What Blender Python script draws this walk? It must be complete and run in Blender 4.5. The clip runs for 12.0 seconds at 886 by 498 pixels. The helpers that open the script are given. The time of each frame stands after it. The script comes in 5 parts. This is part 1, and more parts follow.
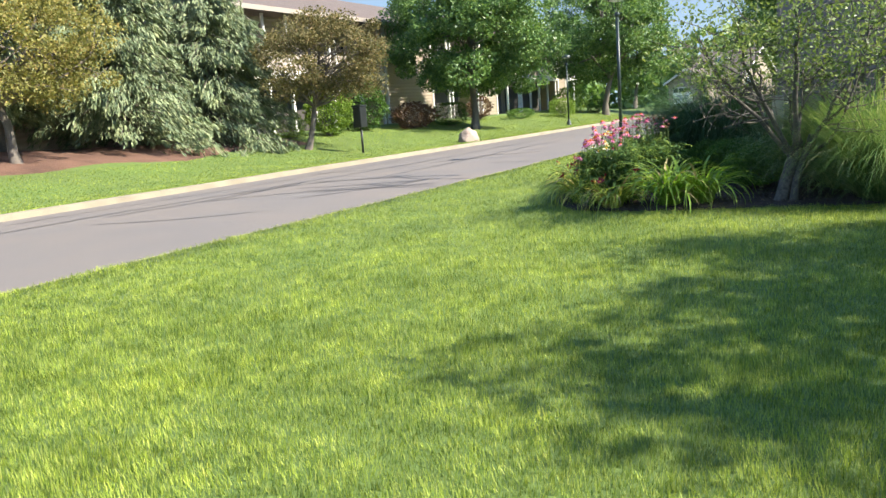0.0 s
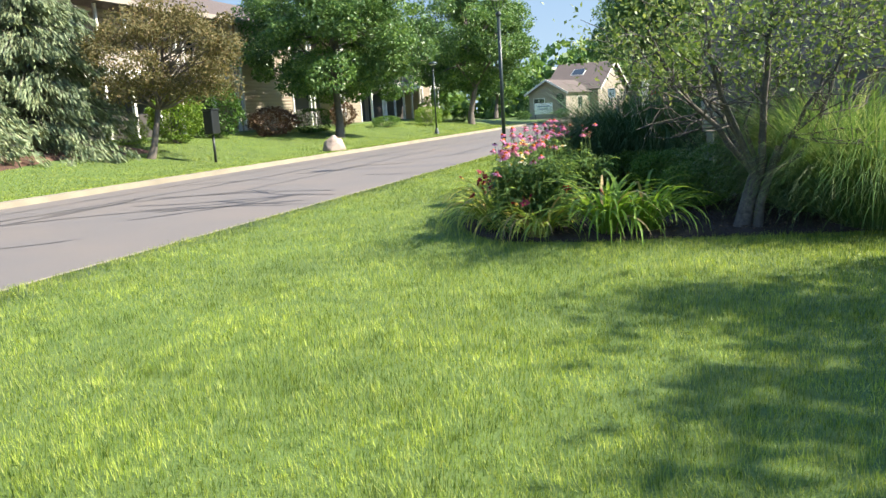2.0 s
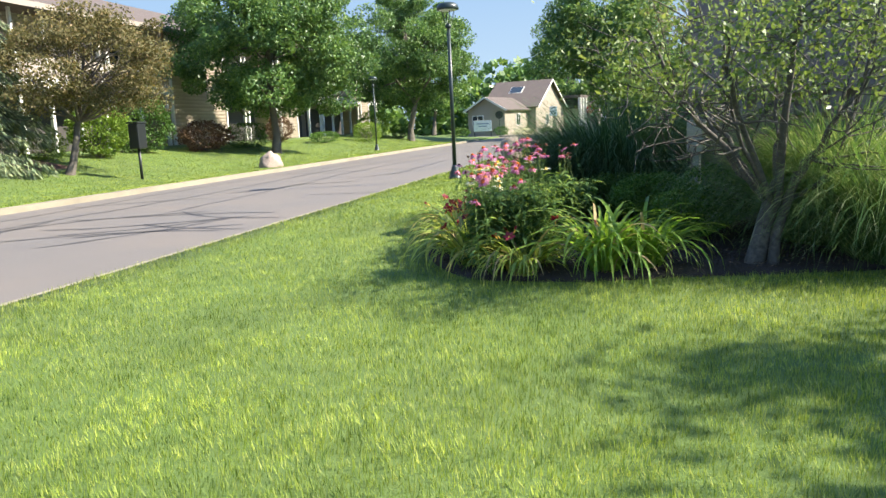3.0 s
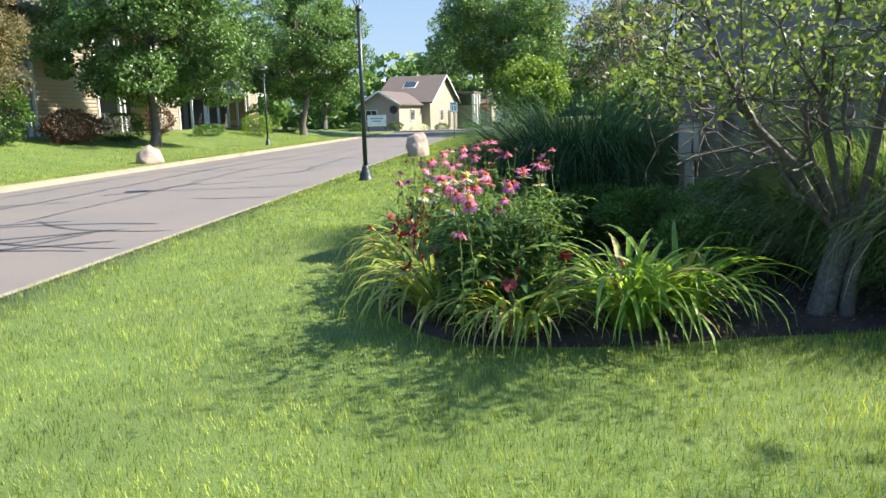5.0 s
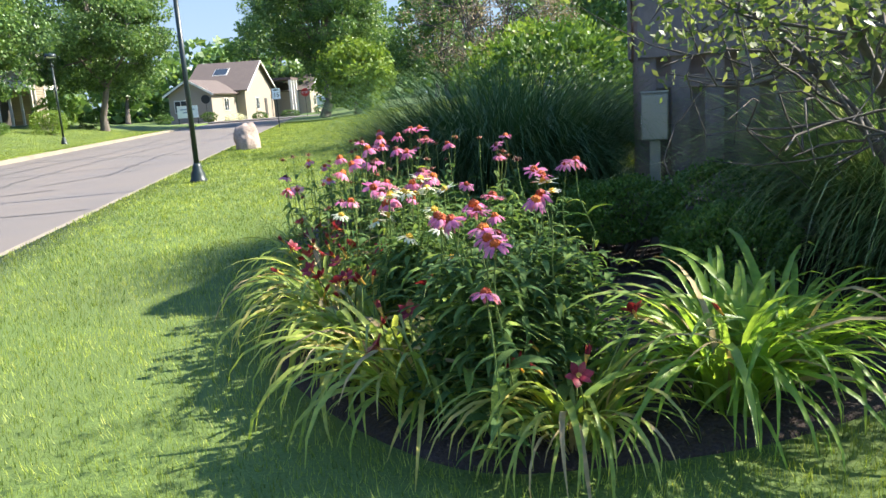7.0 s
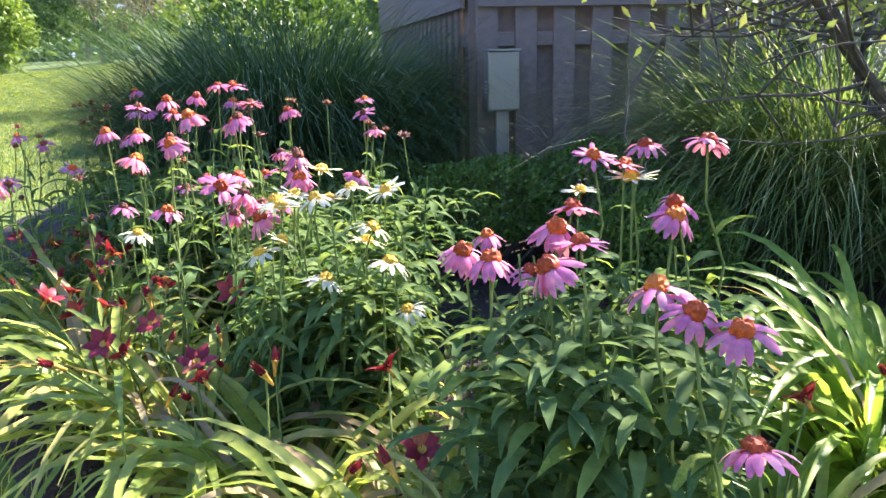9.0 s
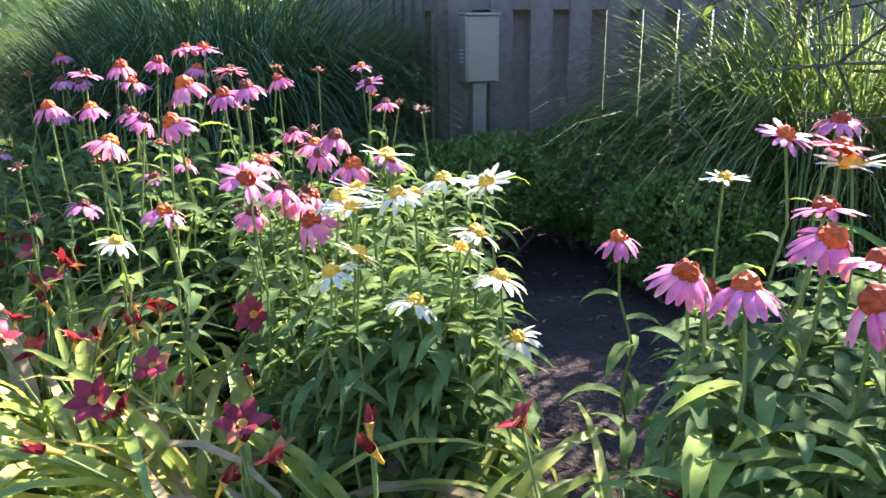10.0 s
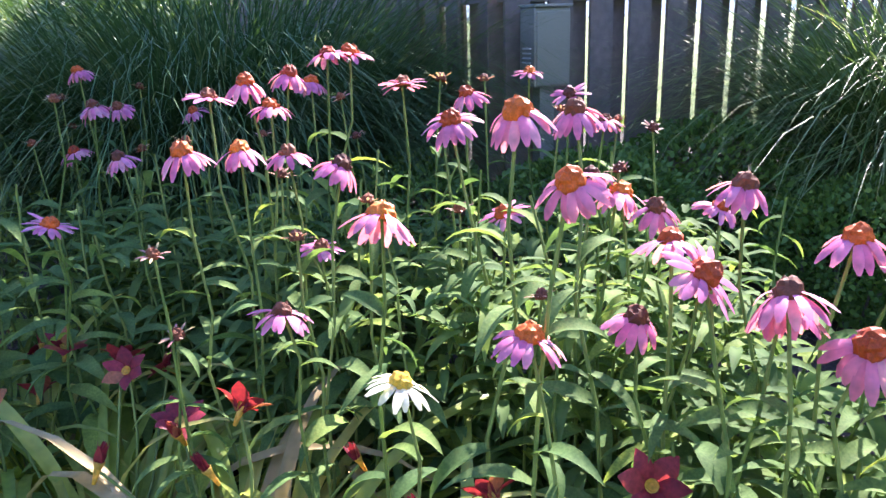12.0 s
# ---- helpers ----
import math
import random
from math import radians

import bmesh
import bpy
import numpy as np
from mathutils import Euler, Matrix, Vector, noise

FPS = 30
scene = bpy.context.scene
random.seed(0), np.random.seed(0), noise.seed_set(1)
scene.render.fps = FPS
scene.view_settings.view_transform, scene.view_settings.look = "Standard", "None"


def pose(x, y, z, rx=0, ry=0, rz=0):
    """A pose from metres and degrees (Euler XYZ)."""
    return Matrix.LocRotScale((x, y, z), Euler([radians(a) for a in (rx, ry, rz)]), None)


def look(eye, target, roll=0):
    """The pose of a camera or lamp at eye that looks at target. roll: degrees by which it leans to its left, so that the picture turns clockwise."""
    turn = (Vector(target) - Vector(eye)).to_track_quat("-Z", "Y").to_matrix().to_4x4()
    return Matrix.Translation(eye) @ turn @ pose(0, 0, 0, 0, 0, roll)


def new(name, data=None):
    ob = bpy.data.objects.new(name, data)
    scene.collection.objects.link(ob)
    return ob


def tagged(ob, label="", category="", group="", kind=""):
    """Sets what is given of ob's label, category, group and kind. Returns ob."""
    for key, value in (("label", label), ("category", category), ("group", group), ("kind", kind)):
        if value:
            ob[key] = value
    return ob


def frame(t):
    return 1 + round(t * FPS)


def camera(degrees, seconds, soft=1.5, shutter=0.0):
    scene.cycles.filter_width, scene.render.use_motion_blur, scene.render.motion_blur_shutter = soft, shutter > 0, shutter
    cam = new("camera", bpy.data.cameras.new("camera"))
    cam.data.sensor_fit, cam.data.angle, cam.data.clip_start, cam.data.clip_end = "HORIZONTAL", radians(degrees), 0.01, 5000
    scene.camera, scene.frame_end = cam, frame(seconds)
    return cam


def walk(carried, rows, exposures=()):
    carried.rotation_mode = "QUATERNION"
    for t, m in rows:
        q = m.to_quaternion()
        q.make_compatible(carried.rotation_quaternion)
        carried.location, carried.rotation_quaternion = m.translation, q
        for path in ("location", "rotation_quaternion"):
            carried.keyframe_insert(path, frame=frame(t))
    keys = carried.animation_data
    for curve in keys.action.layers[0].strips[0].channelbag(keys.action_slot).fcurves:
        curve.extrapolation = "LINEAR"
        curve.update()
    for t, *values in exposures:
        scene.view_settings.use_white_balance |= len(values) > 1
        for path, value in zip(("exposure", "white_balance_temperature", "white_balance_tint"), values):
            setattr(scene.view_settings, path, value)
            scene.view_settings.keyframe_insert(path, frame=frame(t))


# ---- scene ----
cam = camera(60.0, 12.0)
PATH = [
    (0, (0.034, -0.133, 1.395), (0.027, 1.837, 1.049), -4.3),
    (0.5, (0.034, 0.479, 1.382), (0.127, 2.446, 1.031), -4.1),
    (1, (-0.043, 1.074, 1.361), (0.135, 3.034, 1.004), -4.2),
    (1.5, (-0.06, 1.666, 1.34), (0.206, 3.615, 0.978), -3.9),
    (2, (-0.121, 2.294, 1.341), (0.23, 4.232, 0.993), -3.5),
    (2.5, (-0.139, 2.91, 1.361), (0.3, 4.833, 1.031), -3.1),
    (3, (-0.165, 3.566, 1.36), (0.352, 5.472, 1.044), -2.8),
    (3.2, (-0.192, 3.8, 1.342), (0.351, 5.7, 1.034), -2.5),
    (4.8, (-0.096, 5.538, 1.396), (0.662, 7.356, 1.054), -1.6),
    (5, (-0.07, 5.701, 1.407), (0.717, 7.507, 1.067), -1.7),
    (5.5, (-0.045, 6.236, 1.398), (0.834, 8.001, 1.059), -1.8),
    (6, (0.009, 6.767, 1.399), (0.986, 8.479, 1.055), -2.5),
    (6.5, (0.12, 7.325, 1.381), (1.184, 8.979, 1.019), -3.4),
    (7, (0.233, 7.899, 1.383), (1.404, 9.47, 0.985), -3.8),
    (7.5, (0.375, 8.38, 1.385), (1.672, 9.84, 0.956), -3.7),
    (7.7, (0.4, 8.562, 1.386), (1.753, 9.968, 0.947), -3.5),
    (9.3, (0.79, 9.965, 1.268), (2.533, 10.794, 0.745), -0.7),
    (9.5, (0.817, 10.097, 1.261), (2.581, 10.871, 0.721), -0.4),
    (10, (0.984, 10.412, 1.239), (2.782, 11.081, 0.672), -0.5),
    (10.5, (1.102, 10.727, 1.22), (2.919, 11.329, 0.641), -0.9),
    (11, (1.209, 11.036, 1.231), (3.044, 11.578, 0.649), -1.4),
    (11.5, (1.362, 11.323, 1.235), (3.218, 11.796, 0.66), -1.8),
    (12, (1.44, 11.552, 1.227), (3.32, 11.93, 0.657), -1.8),
]
EXPOSURES = [(0, 1.75, 6450, 9), (3, 1.76, 6450, 9), (5, 1.78, 6400, 9), (7.5, 2.0, 6350, 13), (9.5, 2.62, 6250, 27), (12, 2.7, 6000, 28)]
walk(cam, [(t, look(eye, target, roll)) for t, eye, target, roll in PATH], EXPOSURES)

# ---- world, sun ----
SUN_AZ = radians(-20)          # angle from +x towards +y
SUN_EL = radians(40)
world = bpy.data.worlds.new("world")
scene.world = world
world.use_nodes = True
_wn = world.node_tree.nodes
_sky = _wn.new("ShaderNodeTexSky")
_sky.sky_type, _sky.sun_disc = "NISHITA", False
_sky.sun_elevation, _sky.sun_rotation = SUN_EL, radians(90) - SUN_AZ
_sky.altitude, _sky.air_density, _sky.dust_density, _sky.ozone_density = 2500, 0.9, 0.0, 3.0
_wn["Background"].inputs["Strength"].default_value = 0.15
world.node_tree.links.new(_sky.outputs[0], _wn["Background"].inputs["Color"])
sun = new("sun", bpy.data.lights.new("sun", "SUN"))
sun.data.energy, sun.data.angle, sun.data.color = 4.5, radians(0.6), (1.0, 0.92, 0.79)
sun.matrix_world = look((math.cos(SUN_AZ) * math.cos(SUN_EL) * 60, math.sin(SUN_AZ) * math.cos(SUN_EL) * 60, math.sin(SUN_EL) * 60), (0, 0, 0))

# the hazy blue of the sky above the horizon, all round
def sky_backdrop():
    m = bpy.data.materials.new("hazy_sky")
    m.use_nodes = True
    nt = m.node_tree
    nt.nodes.remove(nt.nodes["Principled BSDF"])
    geo, sep = nt.nodes.new("ShaderNodeNewGeometry"), nt.nodes.new("ShaderNodeSeparateXYZ")
    scl, ramp, em = nt.nodes.new("ShaderNodeMath"), nt.nodes.new("ShaderNodeValToRGB"), nt.nodes.new("ShaderNodeEmission")
    scl.operation = "DIVIDE"
    scl.inputs[1].default_value = 140.0
    ramp.color_ramp.elements[0].color = (0.19, 0.245, 0.29, 1)
    ramp.color_ramp.elements[1].color = (0.075, 0.145, 0.265, 1)
    nt.links.new(geo.outputs["Position"], sep.inputs[0])
    nt.links.new(sep.outputs["Z"], scl.inputs[0])
    nt.links.new(scl.outputs[0], ramp.inputs["Fac"])
    nt.links.new(ramp.outputs["Color"], em.inputs["Color"])
    nt.links.new(em.outputs[0], nt.nodes["Material Output"].inputs["Surface"])
    bm = bmesh.new()
    bmesh.ops.create_cone(bm, cap_ends=False, segments=96, radius1=460, radius2=440, depth=150, matrix=Matrix.Translation((0, 0, 70)))
    me = bpy.data.meshes.new("backdrop")
    bm.to_mesh(me)
    bm.free()
    me.materials.append(m)
    tagged(new("backdrop", me), "hazy light blue summer sky above the horizon", "sky", kind="structure")


sky_backdrop()

# ---- materials ----
def _nodes(name):
    m = bpy.data.materials.new(name)
    m.use_nodes = True
    nt = m.node_tree
    return m, nt, nt.nodes["Principled BSDF"]


def _noise(nt, scale, detail=4.0, coord="Object"):
    tc = nt.nodes.new("ShaderNodeTexCoord")
    nz = nt.nodes.new("ShaderNodeTexNoise")
    nz.inputs["Scale"].default_value, nz.inputs["Detail"].default_value = scale, detail
    nt.links.new(tc.outputs[coord], nz.inputs["Vector"])
    return nz.outputs["Fac"]


def _ramp(nt, fac, stops):
    r = nt.nodes.new("ShaderNodeValToRGB")
    el = r.color_ramp.elements
    while len(el) < len(stops):
        el.new(0.5)
    for e, (p, c) in zip(el, stops):
        e.position, e.color = p, (*c, 1)
    nt.links.new(fac, r.inputs["Fac"])
    return r.outputs["Color"]


def _mix(nt, fac, a, b, mode="MIX"):
    n = nt.nodes.new("ShaderNodeMix")
    n.data_type, n.blend_type = "RGBA", mode
    for sock, v in ((n.inputs["Factor"], fac), (n.inputs["A"], a), (n.inputs["B"], b)):
        if hasattr(v, "links"):
            nt.links.new(v, sock)
        elif isinstance(v, (int, float)):
            sock.default_value = v
        else:
            sock.default_value = (*v, 1)
    return n.outputs["Result"]


def _bump(nt, bsdf, height, strength, distance=0.02):
    b = nt.nodes.new("ShaderNodeBump")
    b.inputs["Strength"].default_value, b.inputs["Distance"].default_value = strength, distance
    nt.links.new(height, b.inputs["Height"])
    nt.links.new(b.outputs[0], bsdf.inputs["Normal"])


def surface(name, c1, c2, rough=0.8, fine=40.0, coarse=2.0, bump=0.3, metal=0.0, c3=None, distance=0.01):
    """Two-scale varied solid surface."""
    m, nt, b = _nodes(name)
    f, c = _noise(nt, fine), _noise(nt, coarse, 3.0)
    col = _ramp(nt, f, [(0.3, c1), (0.7, c2)])
    col = _mix(nt, _ramp(nt, c, [(0.35, (0, 0, 0)), (0.7, (1, 1, 1))]), col, c3 or tuple(x * 0.75 for x in c1))
    nt.links.new(col, b.inputs["Base Color"])
    b.inputs["Roughness"].default_value, b.inputs["Metallic"].default_value = rough, metal
    _bump(nt, b, f, bump, distance)
    return m


def foliage(name, c1, c2, trans=0.35, rough=0.5, c3=None, patch=0.6, spec=0.3, mottle=0.0):
    """Leaves: varied from leaf to leaf and in patches, letting light through."""
    m, nt, b = _nodes(name)
    geo = nt.nodes.new("ShaderNodeNewGeometry")
    info = nt.nodes.new("ShaderNodeObjectInfo")
    add = nt.nodes.new("ShaderNodeMath")
    add.operation = "ADD"
    nt.links.new(geo.outputs["Random Per Island"], add.inputs[0])
    nt.links.new(info.outputs["Random"], add.inputs[1])
    fr = nt.nodes.new("ShaderNodeMath")
    fr.operation = "FRACT"
    nt.links.new(add.outputs[0], fr.inputs[0])
    col = _ramp(nt, fr.outputs[0], [(0.0, c1), (0.8, c2), (1.0, c3 or c2)])
    n = _noise(nt, patch, 3.0)
    col = _mix(nt, 1.0, col, _ramp(nt, n, [(0.3, (0.72 - mottle, 0.74 - mottle * 0.7, 0.7 - mottle)), (0.7, (1.15 + mottle * 0.8, 1.12 + mottle * 0.5, 1.0))]), "MULTIPLY")
    n2 = _noise(nt, patch * 7, 2.0)
    col = _mix(nt, 1.0, col, _ramp(nt, n2, [(0.3, (0.7 - mottle, 0.76 - mottle, 0.7 - mottle)), (0.7, (1.2 + mottle, 1.14 + mottle, 1.05 + mottle))]), "MULTIPLY")
    nt.links.new(col, b.inputs["Base Color"])
    b.inputs["Roughness"].default_value = rough
    b.inputs["Specular IOR Level"].default_value = spec
    t = nt.nodes.new("ShaderNodeBsdfTranslucent")
    nt.links.new(_mix(nt, 1.0, col, (1.25, 1.2, 0.7), "MULTIPLY"), t.inputs["Color"])
    mx = nt.nodes.new("ShaderNodeMixShader")
    mx.inputs["Fac"].default_value = trans
    nt.links.new(b.outputs[0], mx.inputs[1])
    nt.links.new(t.outputs[0], mx.inputs[2])
    nt.links.new(mx.outputs[0], nt.nodes["Material Output"].inputs["Surface"])
    return m


def plain(name, c, rough=0.5, metal=0.0):
    return surface(name, c, tuple(min(1, x * 1.12) for x in c), rough, 60, 3, 0.08, metal, tuple(x * 0.9 for x in c), 0.004)


M_SOIL = surface("lawn_soil", (0.045, 0.085, 0.014), (0.14, 0.205, 0.036), 0.95, 70, 0.4, 0.5, c3=(0.085, 0.125, 0.026), distance=0.02)
M_GRASS = foliage("lawn_blades", (0.068, 0.14, 0.016), (0.37, 0.455, 0.09), 0.36, 0.5, (0.48, 0.5, 0.17), 0.9, 0.3, 0.13)
M_ASPHALT = surface("worn_asphalt", (0.105, 0.094, 0.085), (0.16, 0.144, 0.13), 0.9, 90, 0.45, 0.3, c3=(0.155, 0.132, 0.112))
M_SEAL = plain("crack_sealant", (0.05, 0.047, 0.045), 0.55)
M_KERB = surface("kerb_concrete", (0.25, 0.215, 0.15), (0.33, 0.285, 0.2), 0.9, 60, 1.2, 0.25, c3=(0.21, 0.18, 0.13))
M_MULCH = surface("bark_mulch_ground", (0.035, 0.024, 0.019), (0.075, 0.052, 0.042), 0.95, 55, 3, 0.8, distance=0.03)
M_CHIP = foliage("bark_chips", (0.03, 0.02, 0.016), (0.10, 0.066, 0.05), 0.0, 0.9, (0.30, 0.22, 0.17), 4)
M_MULCHRED = surface("red_mulch_ground", (0.10, 0.05, 0.032), (0.19, 0.10, 0.065), 0.95, 25, 1.2, 0.8, distance=0.04)
M_BARK = surface("tree_bark", (0.09, 0.075, 0.06), (0.20, 0.17, 0.14), 0.95, 30, 3, 0.9, c3=(0.12, 0.10, 0.08), distance=0.02)
M_BARKLIGHT = surface("grey_bark", (0.06, 0.052, 0.044), (0.16, 0.14, 0.12), 0.9, 30, 5, 0.8, c3=(0.07, 0.062, 0.052), distance=0.01)
M_MAPLE = foliage("maple_leaves", (0.07, 0.15, 0.05), (0.15, 0.255, 0.08), 0.35, 0.45, (0.25, 0.36, 0.13), 0.5, 0.45)
M_CRAB = foliage("olive_bronze_leaves", (0.12, 0.115, 0.06), (0.22, 0.19, 0.10), 0.35, 0.6, (0.28, 0.20, 0.12), 0.7, 0.2)
M_CRABY = foliage("yellow_green_leaves", (0.18, 0.19, 0.06), (0.32, 0.29, 0.10), 0.35, 0.55, (0.38, 0.28, 0.12), 0.7)
M_SPRUCE = foliage("spruce_needles", (0.13, 0.18, 0.115), (0.26, 0.31, 0.195), 0.15, 0.65, (0.33, 0.36, 0.22), 0.8)
M_BEDLEAF = foliage("bed_tree_leaves", (0.10, 0.16, 0.05), (0.21, 0.28, 0.10), 0.4, 0.45, (0.28, 0.33, 0.13), 1.5)
M_TWIG = foliage("dry_twig_leaves", (0.19, 0.14, 0.12), (0.34, 0.27, 0.22), 0.2, 0.8, (0.2, 0.22, 0.1), 1.0)
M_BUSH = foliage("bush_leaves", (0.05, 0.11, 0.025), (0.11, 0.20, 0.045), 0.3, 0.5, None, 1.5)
# yellow-green bush leaves, brightened in colour for bushes that stand in sun
M_BUSHLIT = foliage("yellow_green_sunlit_bush_leaves", (0.12, 0.21, 0.035), (0.22, 0.32, 0.06), 0.35, 0.5, None, 1.5)
M_BUSHRED = foliage("dark_red_bush_leaves", (0.09, 0.05, 0.04), (0.15, 0.09, 0.06), 0.3, 0.6, None, 1.5)
M_BOX = foliage("boxwood_leaves", (0.07, 0.16, 0.035), (0.15, 0.28, 0.065), 0.35, 0.45, (0.26, 0.38, 0.09), 2.0, 0.35)
# tall grass blades, the shade on the left clump put into their colour
M_MISCSHADE = foliage("shaded_tall_grass_blades", (0.04, 0.10, 0.045), (0.085, 0.17, 0.07), 0.3, 0.6, (0.22, 0.29, 0.16), 1.0, 0.25)
# lighter copy of the tall grass, sunlight put into its colour
M_MISCLIT = foliage("sunlit_tall_grass_blades", (0.10, 0.2, 0.07), (0.23, 0.34, 0.13), 0.4, 0.5, (0.56, 0.60, 0.40), 1.0, 0.35)
M_LILY = foliage("daylily_leaves", (0.26, 0.37, 0.075), (0.44, 0.51, 0.14), 0.5, 0.45, (0.55, 0.50, 0.18), 3.0, 0.45)
M_LILYG = foliage("daylily_leaves_fresh", (0.20, 0.36, 0.05), (0.34, 0.49, 0.10), 0.5, 0.45, (0.32, 0.42, 0.10), 3.0, 0.45)
M_DRY = foliage("dry_leaf", (0.34, 0.26, 0.15), (0.48, 0.38, 0.22), 0.3, 0.7, None, 3)
M_LEAF = foliage("coneflower_leaves", (0.08, 0.16, 0.065), (0.17, 0.265, 0.10), 0.42, 0.7, (0.28, 0.38, 0.09), 4.0, 0.1)
M_STEM = foliage("green_stems", (0.13, 0.21, 0.06), (0.20, 0.27, 0.09), 0.1, 0.5, None, 6)
M_PINK = foliage("pink_petals", (0.68, 0.18, 0.47), (0.78, 0.29, 0.58), 0.4, 0.5, (0.84, 0.42, 0.64), 8)
M_WHITE = foliage("white_petals", (0.80, 0.82, 0.75), (0.86, 0.86, 0.83), 0.42, 0.5, None, 8)
M_FADED = foliage("faded_petals", (0.48, 0.20, 0.24), (0.62, 0.40, 0.30), 0.3, 0.6, (0.55, 0.50, 0.25), 8)
M_CONE = foliage("orange_cone", (0.28, 0.035, 0.01), (0.55, 0.10, 0.014), 0.0, 0.6, (0.62, 0.17, 0.02), 60)
M_CONEDARK = foliage("dark_cone", (0.10, 0.03, 0.02), (0.22, 0.07, 0.035), 0.0, 0.7, None, 60)
M_CONEYEL = foliage("yellow_cone", (0.55, 0.32, 0.03), (0.75, 0.45, 0.05), 0.0, 0.6, None, 60)
M_RED = foliage("wine_red_petals", (0.2, 0.016, 0.035), (0.36, 0.045, 0.08), 0.38, 0.5, (0.52, 0.2, 0.1), 20)
M_THROAT = foliage("yellow_throat", (0.70, 0.38, 0.06), (0.78, 0.50, 0.12), 0.3, 0.5, None, 20)
M_FENCE = surface("weathered_brown_fence", (0.165, 0.138, 0.128), (0.25, 0.212, 0.197), 0.85, 22, 1.5, 0.4, c3=(0.19, 0.157, 0.146))
M_METAL = surface("grey_painted_steel", (0.30, 0.30, 0.265), (0.36, 0.36, 0.31), 0.42, 80, 4, 0.05, 0.3, c3=(0.30, 0.31, 0.28), distance=0.002)
M_BLACK = plain("black_paint", (0.012, 0.014, 0.014), 0.4)
M_LAMPGREEN = plain("dark_green_paint", (0.018, 0.03, 0.026), 0.4)
M_ROCK = surface("granite_boulder", (0.29, 0.22, 0.17), (0.41, 0.32, 0.26), 0.9, 14, 3, 0.8, c3=(0.33, 0.26, 0.21), distance=0.03)
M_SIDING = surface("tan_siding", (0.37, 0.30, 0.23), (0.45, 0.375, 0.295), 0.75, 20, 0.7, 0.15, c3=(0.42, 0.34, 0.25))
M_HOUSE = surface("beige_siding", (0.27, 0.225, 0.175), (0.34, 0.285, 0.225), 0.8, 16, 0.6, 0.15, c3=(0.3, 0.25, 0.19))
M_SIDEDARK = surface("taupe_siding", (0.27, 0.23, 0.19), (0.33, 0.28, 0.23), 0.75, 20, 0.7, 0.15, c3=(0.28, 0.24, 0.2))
M_TRIM = plain("white_trim_paint", (0.68, 0.65, 0.58), 0.55)
M_ROOF = surface("brown_shingle_roof", (0.085, 0.066, 0.055), (0.14, 0.108, 0.09), 0.9, 12, 1, 0.5, c3=(0.1, 0.077, 0.066), distance=0.03)
# dark door paint, also the colour that draws shade in the porches
M_DARK = plain("dark_door_and_recess_shade", (0.05, 0.045, 0.04), 0.7)
M_SIGN = plain("white_sign_face", (0.78, 0.80, 0.82), 0.4)
M_SIGNBAR = plain("grey_blue_print", (0.20, 0.26, 0.40), 0.5)
M_STOP = plain("red_sign_face", (0.55, 0.03, 0.03), 0.4)


def glass():
    m, nt, b = _nodes("window_glass")
    b.inputs["Base Color"].default_value = (0.03, 0.04, 0.045, 1)
    b.inputs["Roughness"].default_value = 0.06
    return m


M_GLASS = glass()

# ---- mesh helpers ----
UP = np.array([0.0, 0.0, 1.0])


def mesh_np(name, verts, faces, mat, smooth=False):
    """A mesh from arrays of vertices and equal-sided faces."""
    me = bpy.data.meshes.new(name)
    verts, faces = np.asarray(verts, np.float32), np.asarray(faces, np.int32)
    k = faces.shape[1]
    me.vertices.add(len(verts))
    me.vertices.foreach_set("co", verts.ravel())
    me.loops.add(faces.size)
    me.loops.foreach_set("vertex_index", faces.ravel())
    me.polygons.add(len(faces))
    me.polygons.foreach_set("loop_start", np.arange(0, faces.size, k, dtype=np.int32))
    me.polygons.foreach_set("loop_total", np.full(len(faces), k, np.int32))
    if smooth:
        me.polygons.foreach_set("use_smooth", np.ones(len(faces), bool))
    me.update(calc_edges=True)
    me.materials.append(mat)
    return me


def bm_mesh(name, bm, mat, smooth=False):
    me = bpy.data.meshes.new(name)
    if smooth:
        for f in bm.faces:
            f.smooth = True
    bm.to_mesh(me)
    bm.free()
    me.materials.append(mat)
    return me


def part(name, bm, material, parent, label="", at=None, smooth=False):
    """Link a bmesh or mesh as one object under a thing or a part."""
    me = bm if isinstance(bm, bpy.types.Mesh) else bm_mesh(name, bm, material, smooth)
    ob = new(name, me)
    ob.parent = parent
    if at is not None:
        ob.matrix_basis = at
    if label:
        ob["label"] = label
    return ob


def thing(name, m, label, category, group="", kind=""):
    ob = new(name)
    ob.empty_display_size = 0.1
    ob.matrix_basis = m
    return tagged(ob, label, category, group, kind)


def box_bm(size, at=(0, 0, 0), bevel=0.0, bm=None, rot=None):
    bm = bm or bmesh.new()
    m = Matrix.Translation(at) @ (rot or Matrix()) @ Matrix.Diagonal((*size, 1))
    r = bmesh.ops.create_cube(bm, size=1, matrix=m)
    if bevel:
        vs = set(r["verts"])
        bmesh.ops.bevel(bm, geom=[e for e in bm.edges if e.verts[0] in vs], offset=bevel, segments=2, affect="EDGES", profile=0.5)
    return bm


def cyl_bm(r1, r2, z1, z2, seg=16, bm=None, at=(0, 0)):
    bm = bm or bmesh.new()
    bmesh.ops.create_cone(bm, cap_ends=True, segments=seg, radius1=r1, radius2=r2, depth=z2 - z1, matrix=Matrix.Translation((at[0], at[1], (z1 + z2) / 2)))
    return bm


